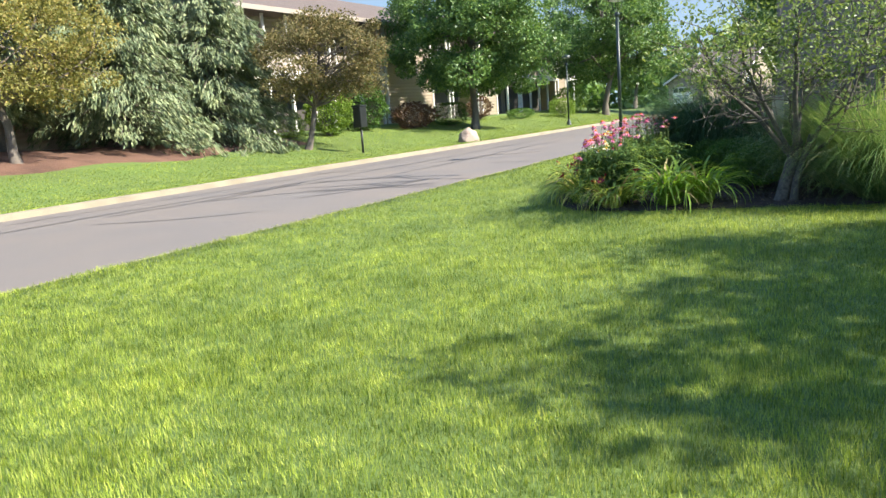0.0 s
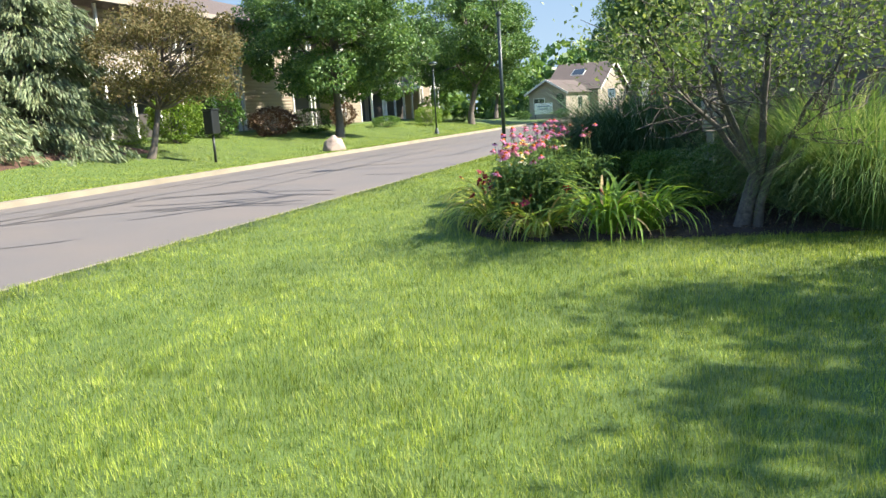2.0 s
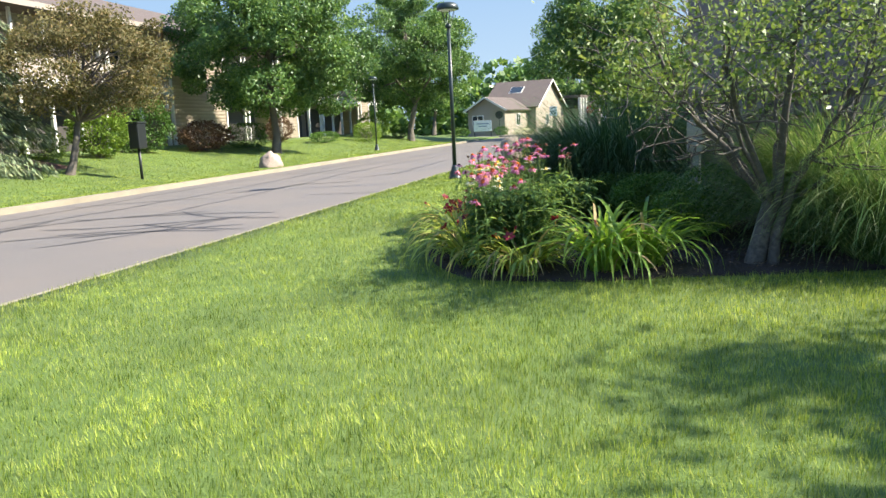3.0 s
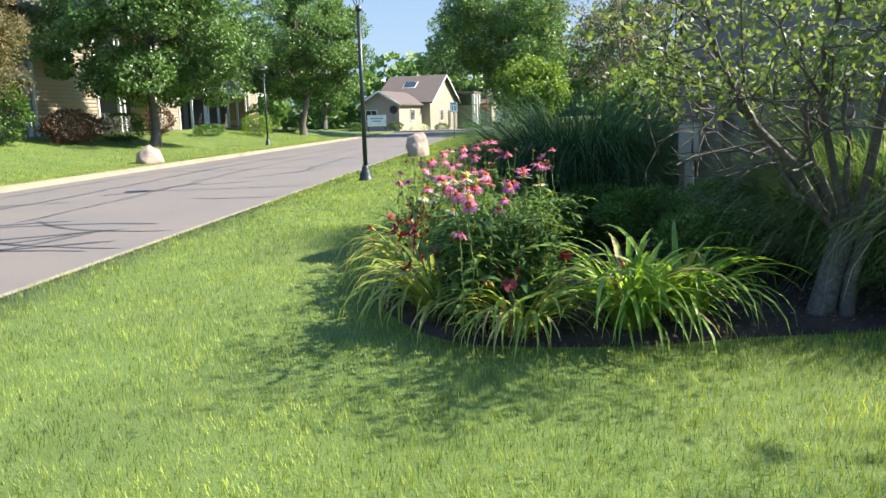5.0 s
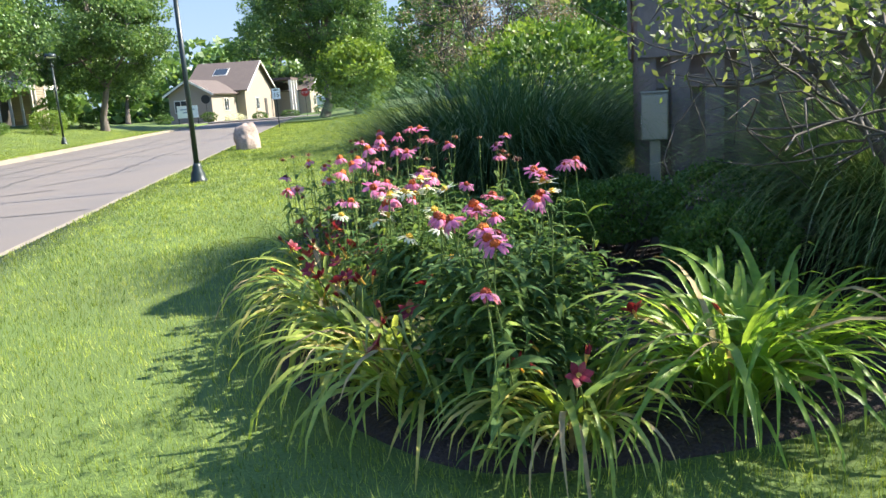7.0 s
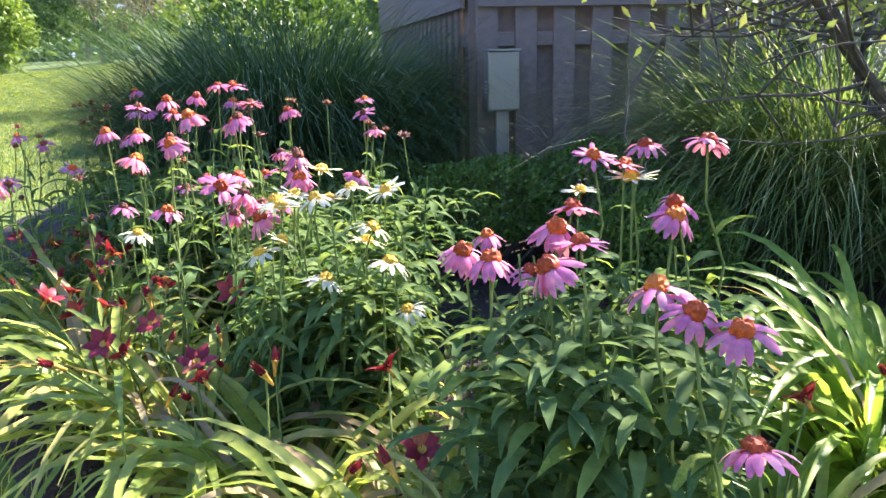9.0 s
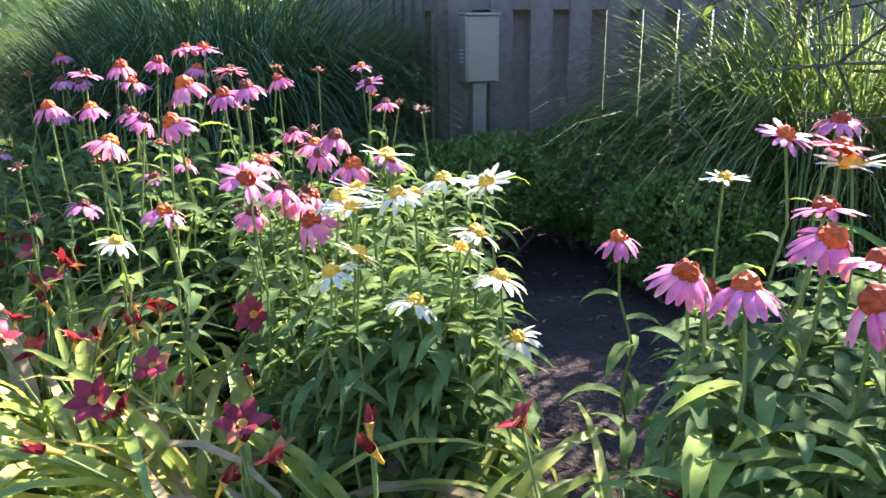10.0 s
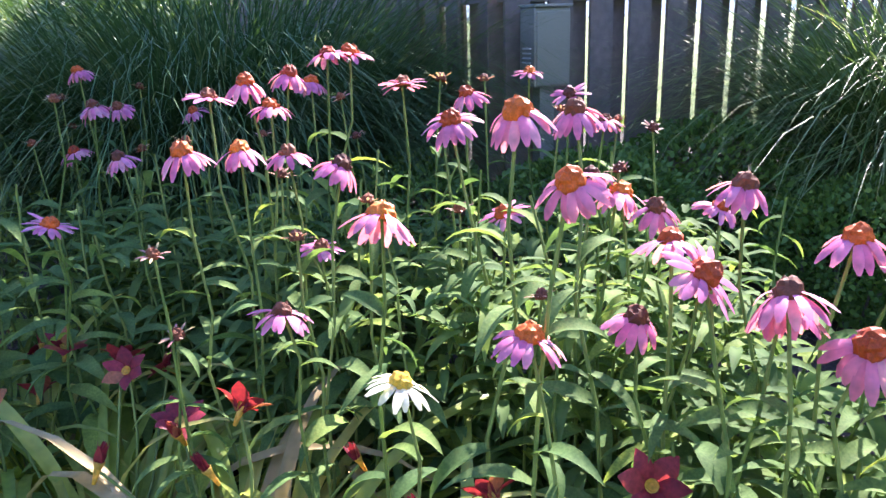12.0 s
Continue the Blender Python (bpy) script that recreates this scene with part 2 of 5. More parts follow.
def lathe_bm(profile, seg=20):
    """A turned body from (radius, height) pairs."""
    bm = bmesh.new()
    rings = [[bm.verts.new((r * math.cos(a), r * math.sin(a), z)) for a in np.linspace(0, 2 * math.pi, seg, endpoint=False)] for r, z in profile]
    for a, b in zip(rings, rings[1:]):
        for i in range(seg):
            bm.faces.new((a[i], a[(i + 1) % seg], b[(i + 1) % seg], b[i]))
    bm.faces.new(rings[0][::-1])
    bm.faces.new(rings[-1])
    return bm


def ribbons(base, az, length, width, e0, e1, seg=4, taper=0.1, swell=0.35, fold=0.0, twist=0.0, power=1.0):
    """Arching strips: base points, azimuths, lengths, widths, start and end elevations in radians. Returns vertices and quads."""
    n = len(base)
    t = np.linspace(0, 1, seg + 1)
    ang = e0[:, None] + (e1 - e0)[:, None] * (t ** power)[None, :]
    step = (length / seg)[:, None]
    mid = (ang[:, :-1] + ang[:, 1:]) / 2
    h = np.concatenate([np.zeros((n, 1)), np.cumsum(np.cos(mid) * step, 1)], 1)
    z = np.concatenate([np.zeros((n, 1)), np.cumsum(np.sin(mid) * step, 1)], 1)
    d = np.stack([np.cos(az), np.sin(az), np.zeros(n)], 1)
    s = np.stack([-np.sin(az), np.cos(az), np.zeros(n)], 1)
    c = base[:, None, :] + h[..., None] * d[:, None, :] + z[..., None] * UP
    prof = np.where(t < swell, 0.55 + 0.45 * t / swell, 1 - (1 - taper) * ((t - swell) / (1 - swell)) ** 1.6)
    w = (width[:, None] * prof[None, :] / 2)[..., None]
    tw = (twist * t if np.isscalar(twist) else twist[:, None] * t[None, :])
    tw = np.broadcast_to(tw, (n, seg + 1))[..., None]
    nrm = -np.sin(ang)[..., None] * d[:, None, :] + np.cos(ang)[..., None] * UP
    side = s[:, None, :] * np.cos(tw) + nrm * np.sin(tw)
    if fold:
        v = np.stack([c - side * w + nrm * w * fold, c, c + side * w + nrm * w * fold], 2).reshape(-1, 3)
        i = np.arange(n)[:, None] * (seg + 1) * 3 + np.arange(seg)[None, :] * 3
        f = np.concatenate([np.stack([i, i + 1, i + 4, i + 3], -1).reshape(-1, 4), np.stack([i + 1, i + 2, i + 5, i + 4], -1).reshape(-1, 4)])
        return v, f
    v = np.stack([c - side * w, c + side * w], 2).reshape(-1, 3)
    i = np.arange(n)[:, None] * (seg + 1) * 2 + np.arange(seg)[None, :] * 2
    f = np.stack([i, i + 1, i + 3, i + 2], -1).reshape(-1, 4)
    return v, f


def leaf_quads(centres, length, width, r, droop=0.0, out=None, outward=0.0):
    """One pointed four-cornered leaf at each centre, turned at random; out: directions towards which the leaves lean."""
    n = len(centres)
    a = r.normal(size=(n, 3))
    if out is not None:
        a = a * (1 - outward) + out * outward * 2
    a[:, 2] -= droop
    a /= np.linalg.norm(a, axis=1, keepdims=True) + 1e-9
    b = np.cross(a, r.normal(size=(n, 3)))
    b /= np.linalg.norm(b, axis=1, keepdims=True) + 1e-9
    nn = np.cross(a, b)
    L = (length * r.uniform(0.7, 1.3, n))[:, None]
    W = (width * r.uniform(0.7, 1.3, n))[:, None]
    v = np.stack([centres - a * L / 2, centres + b * W / 2 + nn * W * 0.15, centres + a * L / 2, centres - b * W / 2 + nn * W * 0.15], 1).reshape(-1, 3)
    i = np.arange(n)[:, None] * 4
    return v, np.concatenate([i, i + 1, i + 2, i + 3], 1)


def tubes(lines, seg=6):
    """Round limbs along lists of (point, radius). Returns vertices and quads."""
    V, F, o = [], [], 0
    for line in lines:
        p = np.array([q for q, _ in line], float)
        rad = np.array([x for _, x in line], float)
        t = np.gradient(p, axis=0)
        t /= np.linalg.norm(t, axis=1, keepdims=True) + 1e-9
        ref = np.where(np.abs(t[:, 2:3]) > 0.9, np.array([[1.0, 0, 0]]), UP[None])
        a = np.cross(t, ref)
        a /= np.linalg.norm(a, axis=1, keepdims=True) + 1e-9
        b = np.cross(t, a)
        ang = np.linspace(0, 2 * np.pi, seg, endpoint=False)
        ring = p[:, None] + rad[:, None, None] * (np.cos(ang)[None, :, None] * a[:, None] + np.sin(ang)[None, :, None] * b[:, None])
        V.append(ring.reshape(-1, 3))
        i = (np.arange(len(p) - 1)[:, None] * seg + np.arange(seg)[None])
        j = (np.arange(len(p) - 1)[:, None] * seg + (np.arange(seg)[None] + 1) % seg)
        F.append((np.stack([i, j, j + seg, i + seg], -1).reshape(-1, 4)) + o)
        o += len(p) * seg
    return np.concatenate(V), np.concatenate(F)


def limb(p0, p1, r0, r1, r, bend=0.12, n=6, sag=0.0):
    p0, p1 = np.array(p0, float), np.array(p1, float)
    L = np.linalg.norm(p1 - p0)
    off = r.normal(size=3) * bend * L
    ts = np.linspace(0, 1, n)
    return [(p0 + (p1 - p0) * t + off * math.sin(math.pi * t) - UP * sag * L * t * t + r.normal(size=3) * 0.012 * L * (0 < t < 1), r0 + (r1 - r0) * t) for t in ts]


# ---- the lie of the land: u runs along the road, v across it ----
ORIGIN = np.array([-4.57, 7.60])
ALONG, ACROSS = np.array([0.488, 0.873]), np.array([-0.873, 0.488])
ROAD_NEAR, ROAD_FAR, ROAD_END = -0.45, 7.6, 86.0
ROAD_YAW = math.degrees(math.atan2(ALONG[1], ALONG[0]))


def place(u, v):
    return ORIGIN + ALONG * u + ACROSS * v


def land(x, y):
    """Height of the ground, on numbers or arrays."""
    q0, q1 = np.asarray(x) - ORIGIN[0], np.asarray(y) - ORIGIN[1]
    u, v = q0 * ALONG[0] + q1 * ALONG[1], q0 * ACROSS[0] + q1 * ACROSS[1]
    s = np.clip((v - 8) / 9, 0, 1)
    bank = 0.05 + (1.0 + 0.3 * np.clip((14 - u) / 8, 0, 1)) * s * s * (3 - 2 * s)
    bank = bank * np.clip((84 - u) / 18, 0.05, 1)
    inroad = (v > ROAD_NEAR - 0.02) & (v < ROAD_FAR + 0.02)
    rise = 0.9 * np.clip((-v - 3) / 12, 0, 1) * np.clip((u - 30) / 20, 0, 1)
    return np.where(inroad, -0.3, np.where(v >= ROAD_FAR, bank, rise))


def ground_at(x, y):
    return float(land(x, y))


def build_ground():
    us = np.unique(np.concatenate([np.linspace(-400, -30, 12), np.linspace(-30, 100, 131), np.linspace(100, 700, 18)]))
    vs = np.unique(np.concatenate([np.linspace(-600, -25, 14), np.linspace(-25, ROAD_NEAR - 0.03, 40), [ROAD_NEAR - 0.01, ROAD_FAR + 0.01],
                                   np.linspace(ROAD_FAR + 0.03, 24, 30), np.linspace(24, 600, 14)]))
    U, W = np.meshgrid(us, vs, indexing="ij")
    X = ORIGIN[0] + ALONG[0] * U + ACROSS[0] * W
    Y = ORIGIN[1] + ALONG[1] * U + ACROSS[1] * W
    Z = land(X, Y)
    v = np.stack([X, Y, Z], -1).reshape(-1, 3)
    a, b = len(us), len(vs)
    i = (np.arange(a - 1)[:, None] * b + np.arange(b - 1)[None])
    f = np.stack([i, i + b, i + b + 1, i + 1], -1).reshape(-1, 4)
    tagged(new("ground", mesh_np("ground", v, f, M_SOIL, True)), "short mown green lawn in bright sun", "lawn", kind="structure")


build_ground()


def strip(name, u0, u1, v0, v1, z, mat, step=2.0, down=0.0):
    """A flat strip along the road; down: depth of its sides."""
    n = max(2, int((u1 - u0) / step))
    bm = bmesh.new()
    rows = []
    for u in np.linspace(u0, u1, n):
        row = []
        for v in np.linspace(v0, v1, 5 if v1 - v0 > 2 else 2):
            x, y = place(u, v)
            row.append(bm.verts.new((x, y, z)))
        rows.append(row)
    for a, b in zip(rows, rows[1:]):
        for i in range(len(a) - 1):
            bm.faces.new((a[i], b[i], b[i + 1], a[i + 1]))
    bmesh.ops.recalc_face_normals(bm, faces=bm.faces)
    if down:
        r = bmesh.ops.extrude_face_region(bm, geom=bm.faces[:])
        for e in r["geom"]:
            if isinstance(e, bmesh.types.BMVert):
                e.co.z -= down
        bmesh.ops.recalc_face_normals(bm, faces=bm.faces)
        bmesh.ops.bevel(bm, geom=[e for e in bm.edges if e.calc_face_angle(0) > 1.2], offset=0.025, segments=2, affect="EDGES")
    return new(name, bm_mesh(name, bm, mat))


ROAD_Z = -0.07
tagged(strip("road", -40, ROAD_END, ROAD_NEAR + 0.1, ROAD_FAR - 0.2, ROAD_Z, M_ASPHALT, down=0.2), "worn grey asphalt road with sealed cracks", "road", kind="structure")
tagged(strip("road_crossing", ROAD_END - 7, ROAD_END - 0.5, -60, 60, ROAD_Z + 0.10, M_ASPHALT, down=0.12), "grey asphalt side road across the end", "road", kind="structure")
tagged(strip("kerb_near", -40, ROAD_END - 8, ROAD_NEAR - 0.04, ROAD_NEAR + 0.15, -0.02, M_KERB, down=0.2), "low pale concrete kerb along the lawn", "kerb", kind="structure")
tagged(strip("kerb_far", -40, ROAD_END - 20, ROAD_FAR - 0.34, ROAD_FAR + 0.03, 0.055, M_KERB, down=0.25), "wide pale concrete kerb and gutter", "kerb", kind="structure")

# ---- trees and shrubs ----
def crown_points(r, n, centre, radii, clumps, clump_r, low=-1.0, hollow=0.35):
    """Leaf places in an uneven crown of clumps, and their directions from the centre."""
    d = r.normal(size=(clumps, 3))
    d /= np.linalg.norm(d, axis=1, keepdims=True)
    d[:, 2] = np.maximum(d[:, 2], low)
    rad = r.uniform(hollow, 1.0, clumps) ** 0.5 * r.uniform(0.86, 1.1, clumps)
    cc = np.array(centre) + d * np.array(radii) * rad[:, None]
    size = clump_r * r.uniform(0.6, 1.3, clumps)
    k = r.integers(0, clumps, n)
    p = r.normal(size=(n, 3))
    p /= np.linalg.norm(p, axis=1, keepdims=True)
    p *= (r.uniform(0.25, 1, n) ** 0.5)[:, None]
    p[:, 2] *= 0.7
    pts = cc[k] + p * size[k][:, None]
    return pts, p, cc


def tree(name, x, y, height, crown_r, trunk_r, leaves, leaf, mat, bark, label, seed, fork=0.28, lean=(0, 0), clumps=90, clump_r=0.8, hollow=0.35, low=-0.75, stems=1, flat=1.0, limbs=26, group=""):
    r = np.random.default_rng(seed)
    z0 = ground_at(x, y)
    th = thing(name, pose(x, y, z0), label, "tree", group)
    cz = height * (1 + fork) / 2
    rz = height * (1 - fork) / 2 * flat
    centre = np.array([lean[0] * 0.8, lean[1] * 0.8, cz])
    pts, d, cc = crown_points(r, leaves, centre, (crown_r, crown_r, rz), clumps, clump_r, low, hollow)
    pts[:, 2] = np.maximum(pts[:, 2], 0.3)
    lines = []
    for s in range(stems):
        a = 2 * math.pi * s / stems + r.uniform(-0.4, 0.4)
        sp = 0.0 if stems == 1 else crown_r * 0.35
        foot = np.array([0.09 * math.cos(a), 0.09 * math.sin(a), -0.1]) * (stems > 1) + np.array([0, 0, -0.05])
        top = centre + np.array([sp * math.cos(a), sp * math.sin(a), rz * 0.45])
        tr = trunk_r if stems == 1 else trunk_r * 0.62
        main = limb(foot, top, tr, tr * 0.25, r, 0.05, 9)
        main[0] = (main[0][0], tr * 1.35)
        lines.append(main)
        for i in range(limbs // stems):
            k = r.integers(3, 8)
            p0, r0 = main[k]
            goal = cc[r.integers(0, len(cc))]
            lines.append(limb(p0, goal, r0 * 0.55, 0.012, r, 0.10, 6))
            q, rq = lines[-1][3]
            for _ in range(2):
                g2 = cc[np.argsort(np.linalg.norm(cc - q, axis=1))[r.integers(0, 8)]]
                lines.append(limb(q, g2, rq * 0.6, 0.006, r, 0.12, 4))
    part("trunk", mesh_np("trunk", *tubes(lines, 7), bark, True), None, th)
    part("crown", mesh_np("crown", *leaf_quads(pts, leaf, leaf * 0.6, r, 0.25, d, 0.3), mat), None, th)
    return th


def spruce(x, y, height, radius, seed, label, skirt=0.6):
    r = np.random.default_rng(seed)
    th = thing("spruce_tree", pose(x, y, ground_at(x, y)), label, "tree")
    lines = [limb((0, 0, -0.1), (0, 0, height), 0.2, 0.02, r, 0.0, 8)]
    P, D = [], []
    layers = 30
    for k in range(layers):
        t = k / layers
        z = skirt + (height - skirt) * t
        L = radius * (1 - t) ** 0.8 + 0.15
        for j in range(14):
            a = r.uniform(0, 2 * math.pi)
            l = L * r.uniform(0.6, 1.12)
            tip = np.array([math.cos(a) * l, math.sin(a) * l, z - 0.22 * l + r.normal() * 0.15])
            line = limb((0, 0, z), tip, 0.03, 0.006, r, 0.05, 6, 0.08)
            lines.append(line)
            pp = np.array([q for q, _ in line])
            n = int(34 + 60 * l)
            s = r.uniform(0.12, 1.0, n) ** 0.7 * 5
            i0 = np.minimum(s.astype(int), 4)
            c = pp[i0] + (pp[i0 + 1] - pp[i0]) * (s - i0)[:, None]
            wide = 0.26 * l * (1 - (s / 5) ** 3) + 0.06
            c = c + np.stack([-math.sin(a) * r.normal(size=n) * wide * 0.55, math.cos(a) * r.normal(size=n) * wide * 0.55, -np.abs(r.normal(size=n)) * 0.17], 1)
            P.append(c)
            D.append(np.tile([math.cos(a) * 0.6, math.sin(a) * 0.6, -0.55], (n, 1)))
    P, D = np.concatenate(P), np.concatenate(D)
    part("trunk", mesh_np("trunk", *tubes(lines, 5), M_BARK, True), None, th)
    part("crown", mesh_np("crown", *leaf_quads(P, 0.24, 0.055, r, 0.2, D, 0.7), M_SPRUCE), None, th)


def shrub(name, x, y, w, d, h, mat, leaves, leaf, seed, label, yaw=0.0, boxy=2.0, base=0.06, z=None, group="", lumps=0.07, stems=True):
    """A bush: stems and leaves laid on and just inside a lumpy rounded body."""
    r = np.random.default_rng(seed)
    th = thing(name, pose(x, y, ground_at(x, y) if z is None else z, 0, 0, yaw), label, "shrub", group)
    q = r.normal(size=(leaves, 3))
    q /= np.linalg.norm(q, axis=1, keepdims=True)
    sup = (np.abs(q) ** boxy).sum(1) ** (-1 / boxy)
    lum = np.array([noise.noise(Vector(v) * 2.6 + Vector((seed, 0, 0))) for v in q])
    lum2 = np.array([noise.noise(Vector(v) * 7 + Vector((0, seed, 0))) for v in q])
    rad = sup * (1 + lumps * 1.6 * lum + lumps * lum2) * r.uniform(0.72, 1.03, leaves) ** 0.5
    p = q * rad[:, None] * np.array([w / 2, d / 2, h / 2 - base / 2])
    p[:, 2] += h / 2 + base / 2
    p[:, 2] = np.maximum(p[:, 2], base * r.uniform(0.3, 1.2, leaves))
    part("foliage", mesh_np("foliage", *leaf_quads(p, leaf, leaf * 0.6, r, -0.15, q, 0.4), mat), None, th)
    if stems == "each":
        for i in r.integers(0, leaves, 12):
            part("stem", mesh_np("stem", *tubes([limb((r.normal() * 0.05, r.normal() * 0.05, -0.03), p[i] * 0.8, 0.014, 0.004, r, 0.1, 5)], 5), M_BARK, True), None, th)
    elif stems:
        lines = [limb((r.normal() * 0.05, r.normal() * 0.05, -0.03), p[i] * 0.8, 0.014, 0.004, r, 0.1, 5) for i in r.integers(0, leaves, 18)]
        part("branching", mesh_np("branching", *tubes(lines, 5), M_BARK, True), None, th)
    return th


def tall_grass(x, y, h, spread, n, seed, label, rx=0.4, ry=0.4, yaw=0.0, width=0.009, mat=None):
    """A fountain of fine blades: upright in the middle, arching over outside."""
    r = np.random.default_rng(seed)
    th = thing("ornamental_grass", pose(x, y, ground_at(x, y), 0, 0, yaw), label, "ornamental grass")
    a = r.uniform(0, 2 * np.pi, n)
    q = np.sqrt(r.uniform(0, 1, n))
    base = np.stack([np.cos(a) * q * rx, np.sin(a) * q * ry, np.zeros(n)], 1)
    az = a + r.normal(size=n) * 0.6
    L = h * r.uniform(0.75, 1.45, n)
    e0 = np.radians(88 - 26 * q * spread + r.normal(size=n) * 5)
    e1 = np.radians(r.uniform(-85, 20, n) * spread)
    k = int(n * 0.8)
    for name, sl in (("blades", slice(0, k)), ("outer_blades", slice(k, n))):
        v, f = ribbons(base[sl], az[sl], L[sl] * (1 if name == "blades" else 0.7), np.full(len(L[sl]), width) * r.uniform(0.6, 1.2, len(L[sl])), e0[sl] - (0 if name == "blades" else 0.35), e1[sl], 8, 0.05, 0.3, power=1.7)
        v[:, 2] = np.maximum(v[:, 2], 0.01)
        part(name, mesh_np(name, v, f, mat or M_MISCSHADE), None, th)
    return th


def put(fn, u, v, **k):
    x, y = place(u, v)
    return fn(x=x, y=y, **k)


# street trees
put(tree, 34.8, 11.7, name="maple_tree", height=9.2, crown_r=4.8, trunk_r=0.22, leaves=80000, leaf=0.165, mat=M_MAPLE, bark=M_BARK, label="full green maple on the far lawn beside the road", seed=11, fork=0.16, clumps=150, clump_r=1.0, group="maples along the road")
put(tree, 58.0, 11.2, name="maple_tree", height=11.5, crown_r=5.0, trunk_r=0.26, leaves=60000, leaf=0.2, mat=M_MAPLE, bark=M_BARK, label="tall dense maple on the lawn near the crossing", seed=12, fork=0.17, clumps=130, clump_r=1.1, group="maples along the road")
put(tree, 67.2, -3.5, name="maple_tree", height=13.5, crown_r=6.2, trunk_r=0.36, leaves=52000, leaf=0.22, mat=M_MAPLE, bark=M_BARK, label="open-crowned maple on the near lawn by the road", seed=13, fork=0.2, clumps=120, clump_r=1.25, hollow=0.15, group="maples along the road")
put(tree, 19.7, 11.6, name="crabapple_tree", height=5.2, crown_r=2.9, trunk_r=0.13, leaves=30000, leaf=0.1, mat=M_CRAB, bark=M_BARK, label="leaning crabapple with thin bronze-green leaves", seed=14, fork=0.3, lean=(0.9, 0.6), clumps=100, clump_r=0.6, limbs=44)
put(tree, 9.0, 13.6, name="crabapple_tree", height=5.4, crown_r=3.0, trunk_r=0.15, leaves=26000, leaf=0.1, mat=M_CRABY, bark=M_BARK, label="yellow-green crabapple in a red mulch bed", seed=15, fork=0.25, clumps=120, clump_r=0.65, limbs=40)
x, y = place(14.2, 15.4)
spruce(x, y, 10.5, 3.3, 16, "blue-green spruce with drooping branches on mulch", 1.1)
x, y = place(18.2, 14.9)
spruce(x, y, 10.0, 3.4, 17, "blue-green spruce hanging down to the ground", 0.5)
x, y = place(10.5, 16.5)
spruce(x, y, 11.0, 2.8, 18, "dark blue-green spruce close to the house", 1.6)

# the tree in the flower bed and those beyond
def bed_tree(x, y):
    """A short leaning bole that fans out into many crooked stems under a loose crown."""
    r = np.random.default_rng(21)
    th = thing("serviceberry_tree", pose(x, y, 0.03), "many-stemmed small tree with a loose crown in the mulch bed", "tree")
    fork = np.array([0.17, -0.04, 0.62])
    part("trunk", mesh_np("trunk", *tubes([[(np.array([0.0, 0, -0.06]), 0.11), (np.array([0.02, 0, 0.06]), 0.085), (np.array([0.07, -0.02, 0.3]), 0.074), (fork, 0.075), (fork + np.array([0.03, -0.01, 0.12]), 0.045)],
                                           [(np.array([0.1, -0.12, -0.05]), 0.055), (np.array([0.14, -0.1, 0.25]), 0.045), (np.array([0.3, -0.16, 0.8]), 0.036)]], 10), M_BARKLIGHT, True), None, th)
    tips = []
    for k in range(11):
        a = 2 * math.pi * k / 11 + r.uniform(-0.2, 0.2)
        out = r.uniform(0.35, 1.15)
        top = fork + np.array([out * math.cos(a) * 1.25, out * math.sin(a), r.uniform(1.0, 1.9)])
        main = limb(fork + np.array([0.05 * math.cos(a), 0.05 * math.sin(a), -0.1]), top, r.uniform(0.022, 0.038), 0.01, r, 0.09, 9)
        lines = [main]
        for _ in range(9):
            q, rq = main[r.integers(3, 9)]
            b = a + r.normal() * 0.9
            g = q + np.array([math.cos(b), math.sin(b), r.uniform(-0.2, 0.6)]) * r.uniform(0.35, 0.85)
            twig = limb(q, g, rq * 0.5, 0.004, r, 0.12, 5)
            lines.append(twig)
            tips += [twig[2][0], twig[3][0], twig[4][0]]
            for _ in range(2):
                g2 = twig[3][0] + r.normal(size=3) * 0.3
                lines.append(limb(twig[3][0], g2, 0.006, 0.002, r, 0.1, 4))
                tips.append(g2)
        part("stem", mesh_np("stem", *tubes(lines, 6), M_BARKLIGHT, True), None, th)
    tips = np.array([p for p in tips if p[2] > 1.45])
    k = r.integers(0, len(tips), 5600)
    p = tips[k] + r.normal(size=(5600, 3)) * np.array([0.17, 0.17, 0.11])
    k2 = r.integers(0, 60, 2400)
    q = r.normal(size=(60, 3))
    q = q / np.linalg.norm(q, axis=1, keepdims=True) * r.uniform(0.5, 1.0, (60, 1)) * np.array([1.6, 1.5, 0.45]) + np.array([0.4, -0.2, 2.35])
    p = np.concatenate([p, q[k2] + r.normal(size=(2400, 3)) * np.array([0.26, 0.26, 0.14])])
    part("crown", mesh_np("crown", *leaf_quads(p, 0.056, 0.028, r, 0.35), M_BEDLEAF), None, th)


bed_tree(4.2, 9.25)
tree("dry_tree", 15.6, 25.6, 6.2, 2.9, 0.12, 9000, 0.08, M_TWIG, M_BARKLIGHT, "half-bare tree with pinkish grey twigs", 22, fork=0.2, clumps=110, clump_r=0.5, stems=2, limbs=60)
for _x, _y, _h, _c in ((9.0, 1.1, 6.8, 2.15), (10.0, 3.5, 7.0, 1.7), (8.0, -1.8, 6.4, 2.0), (12.9, 2.5, 7.6, 2.1), (12.4, -0.6, 7.0, 2.1)):
    tree("shade_tree", _x, _y, _h, _c, 0.2, 10500, 0.14, M_MAPLE, M_BARK, "leafy tree shading the lawn", 23 + int(_y * 3), fork=0.42, clumps=90, clump_r=0.75)
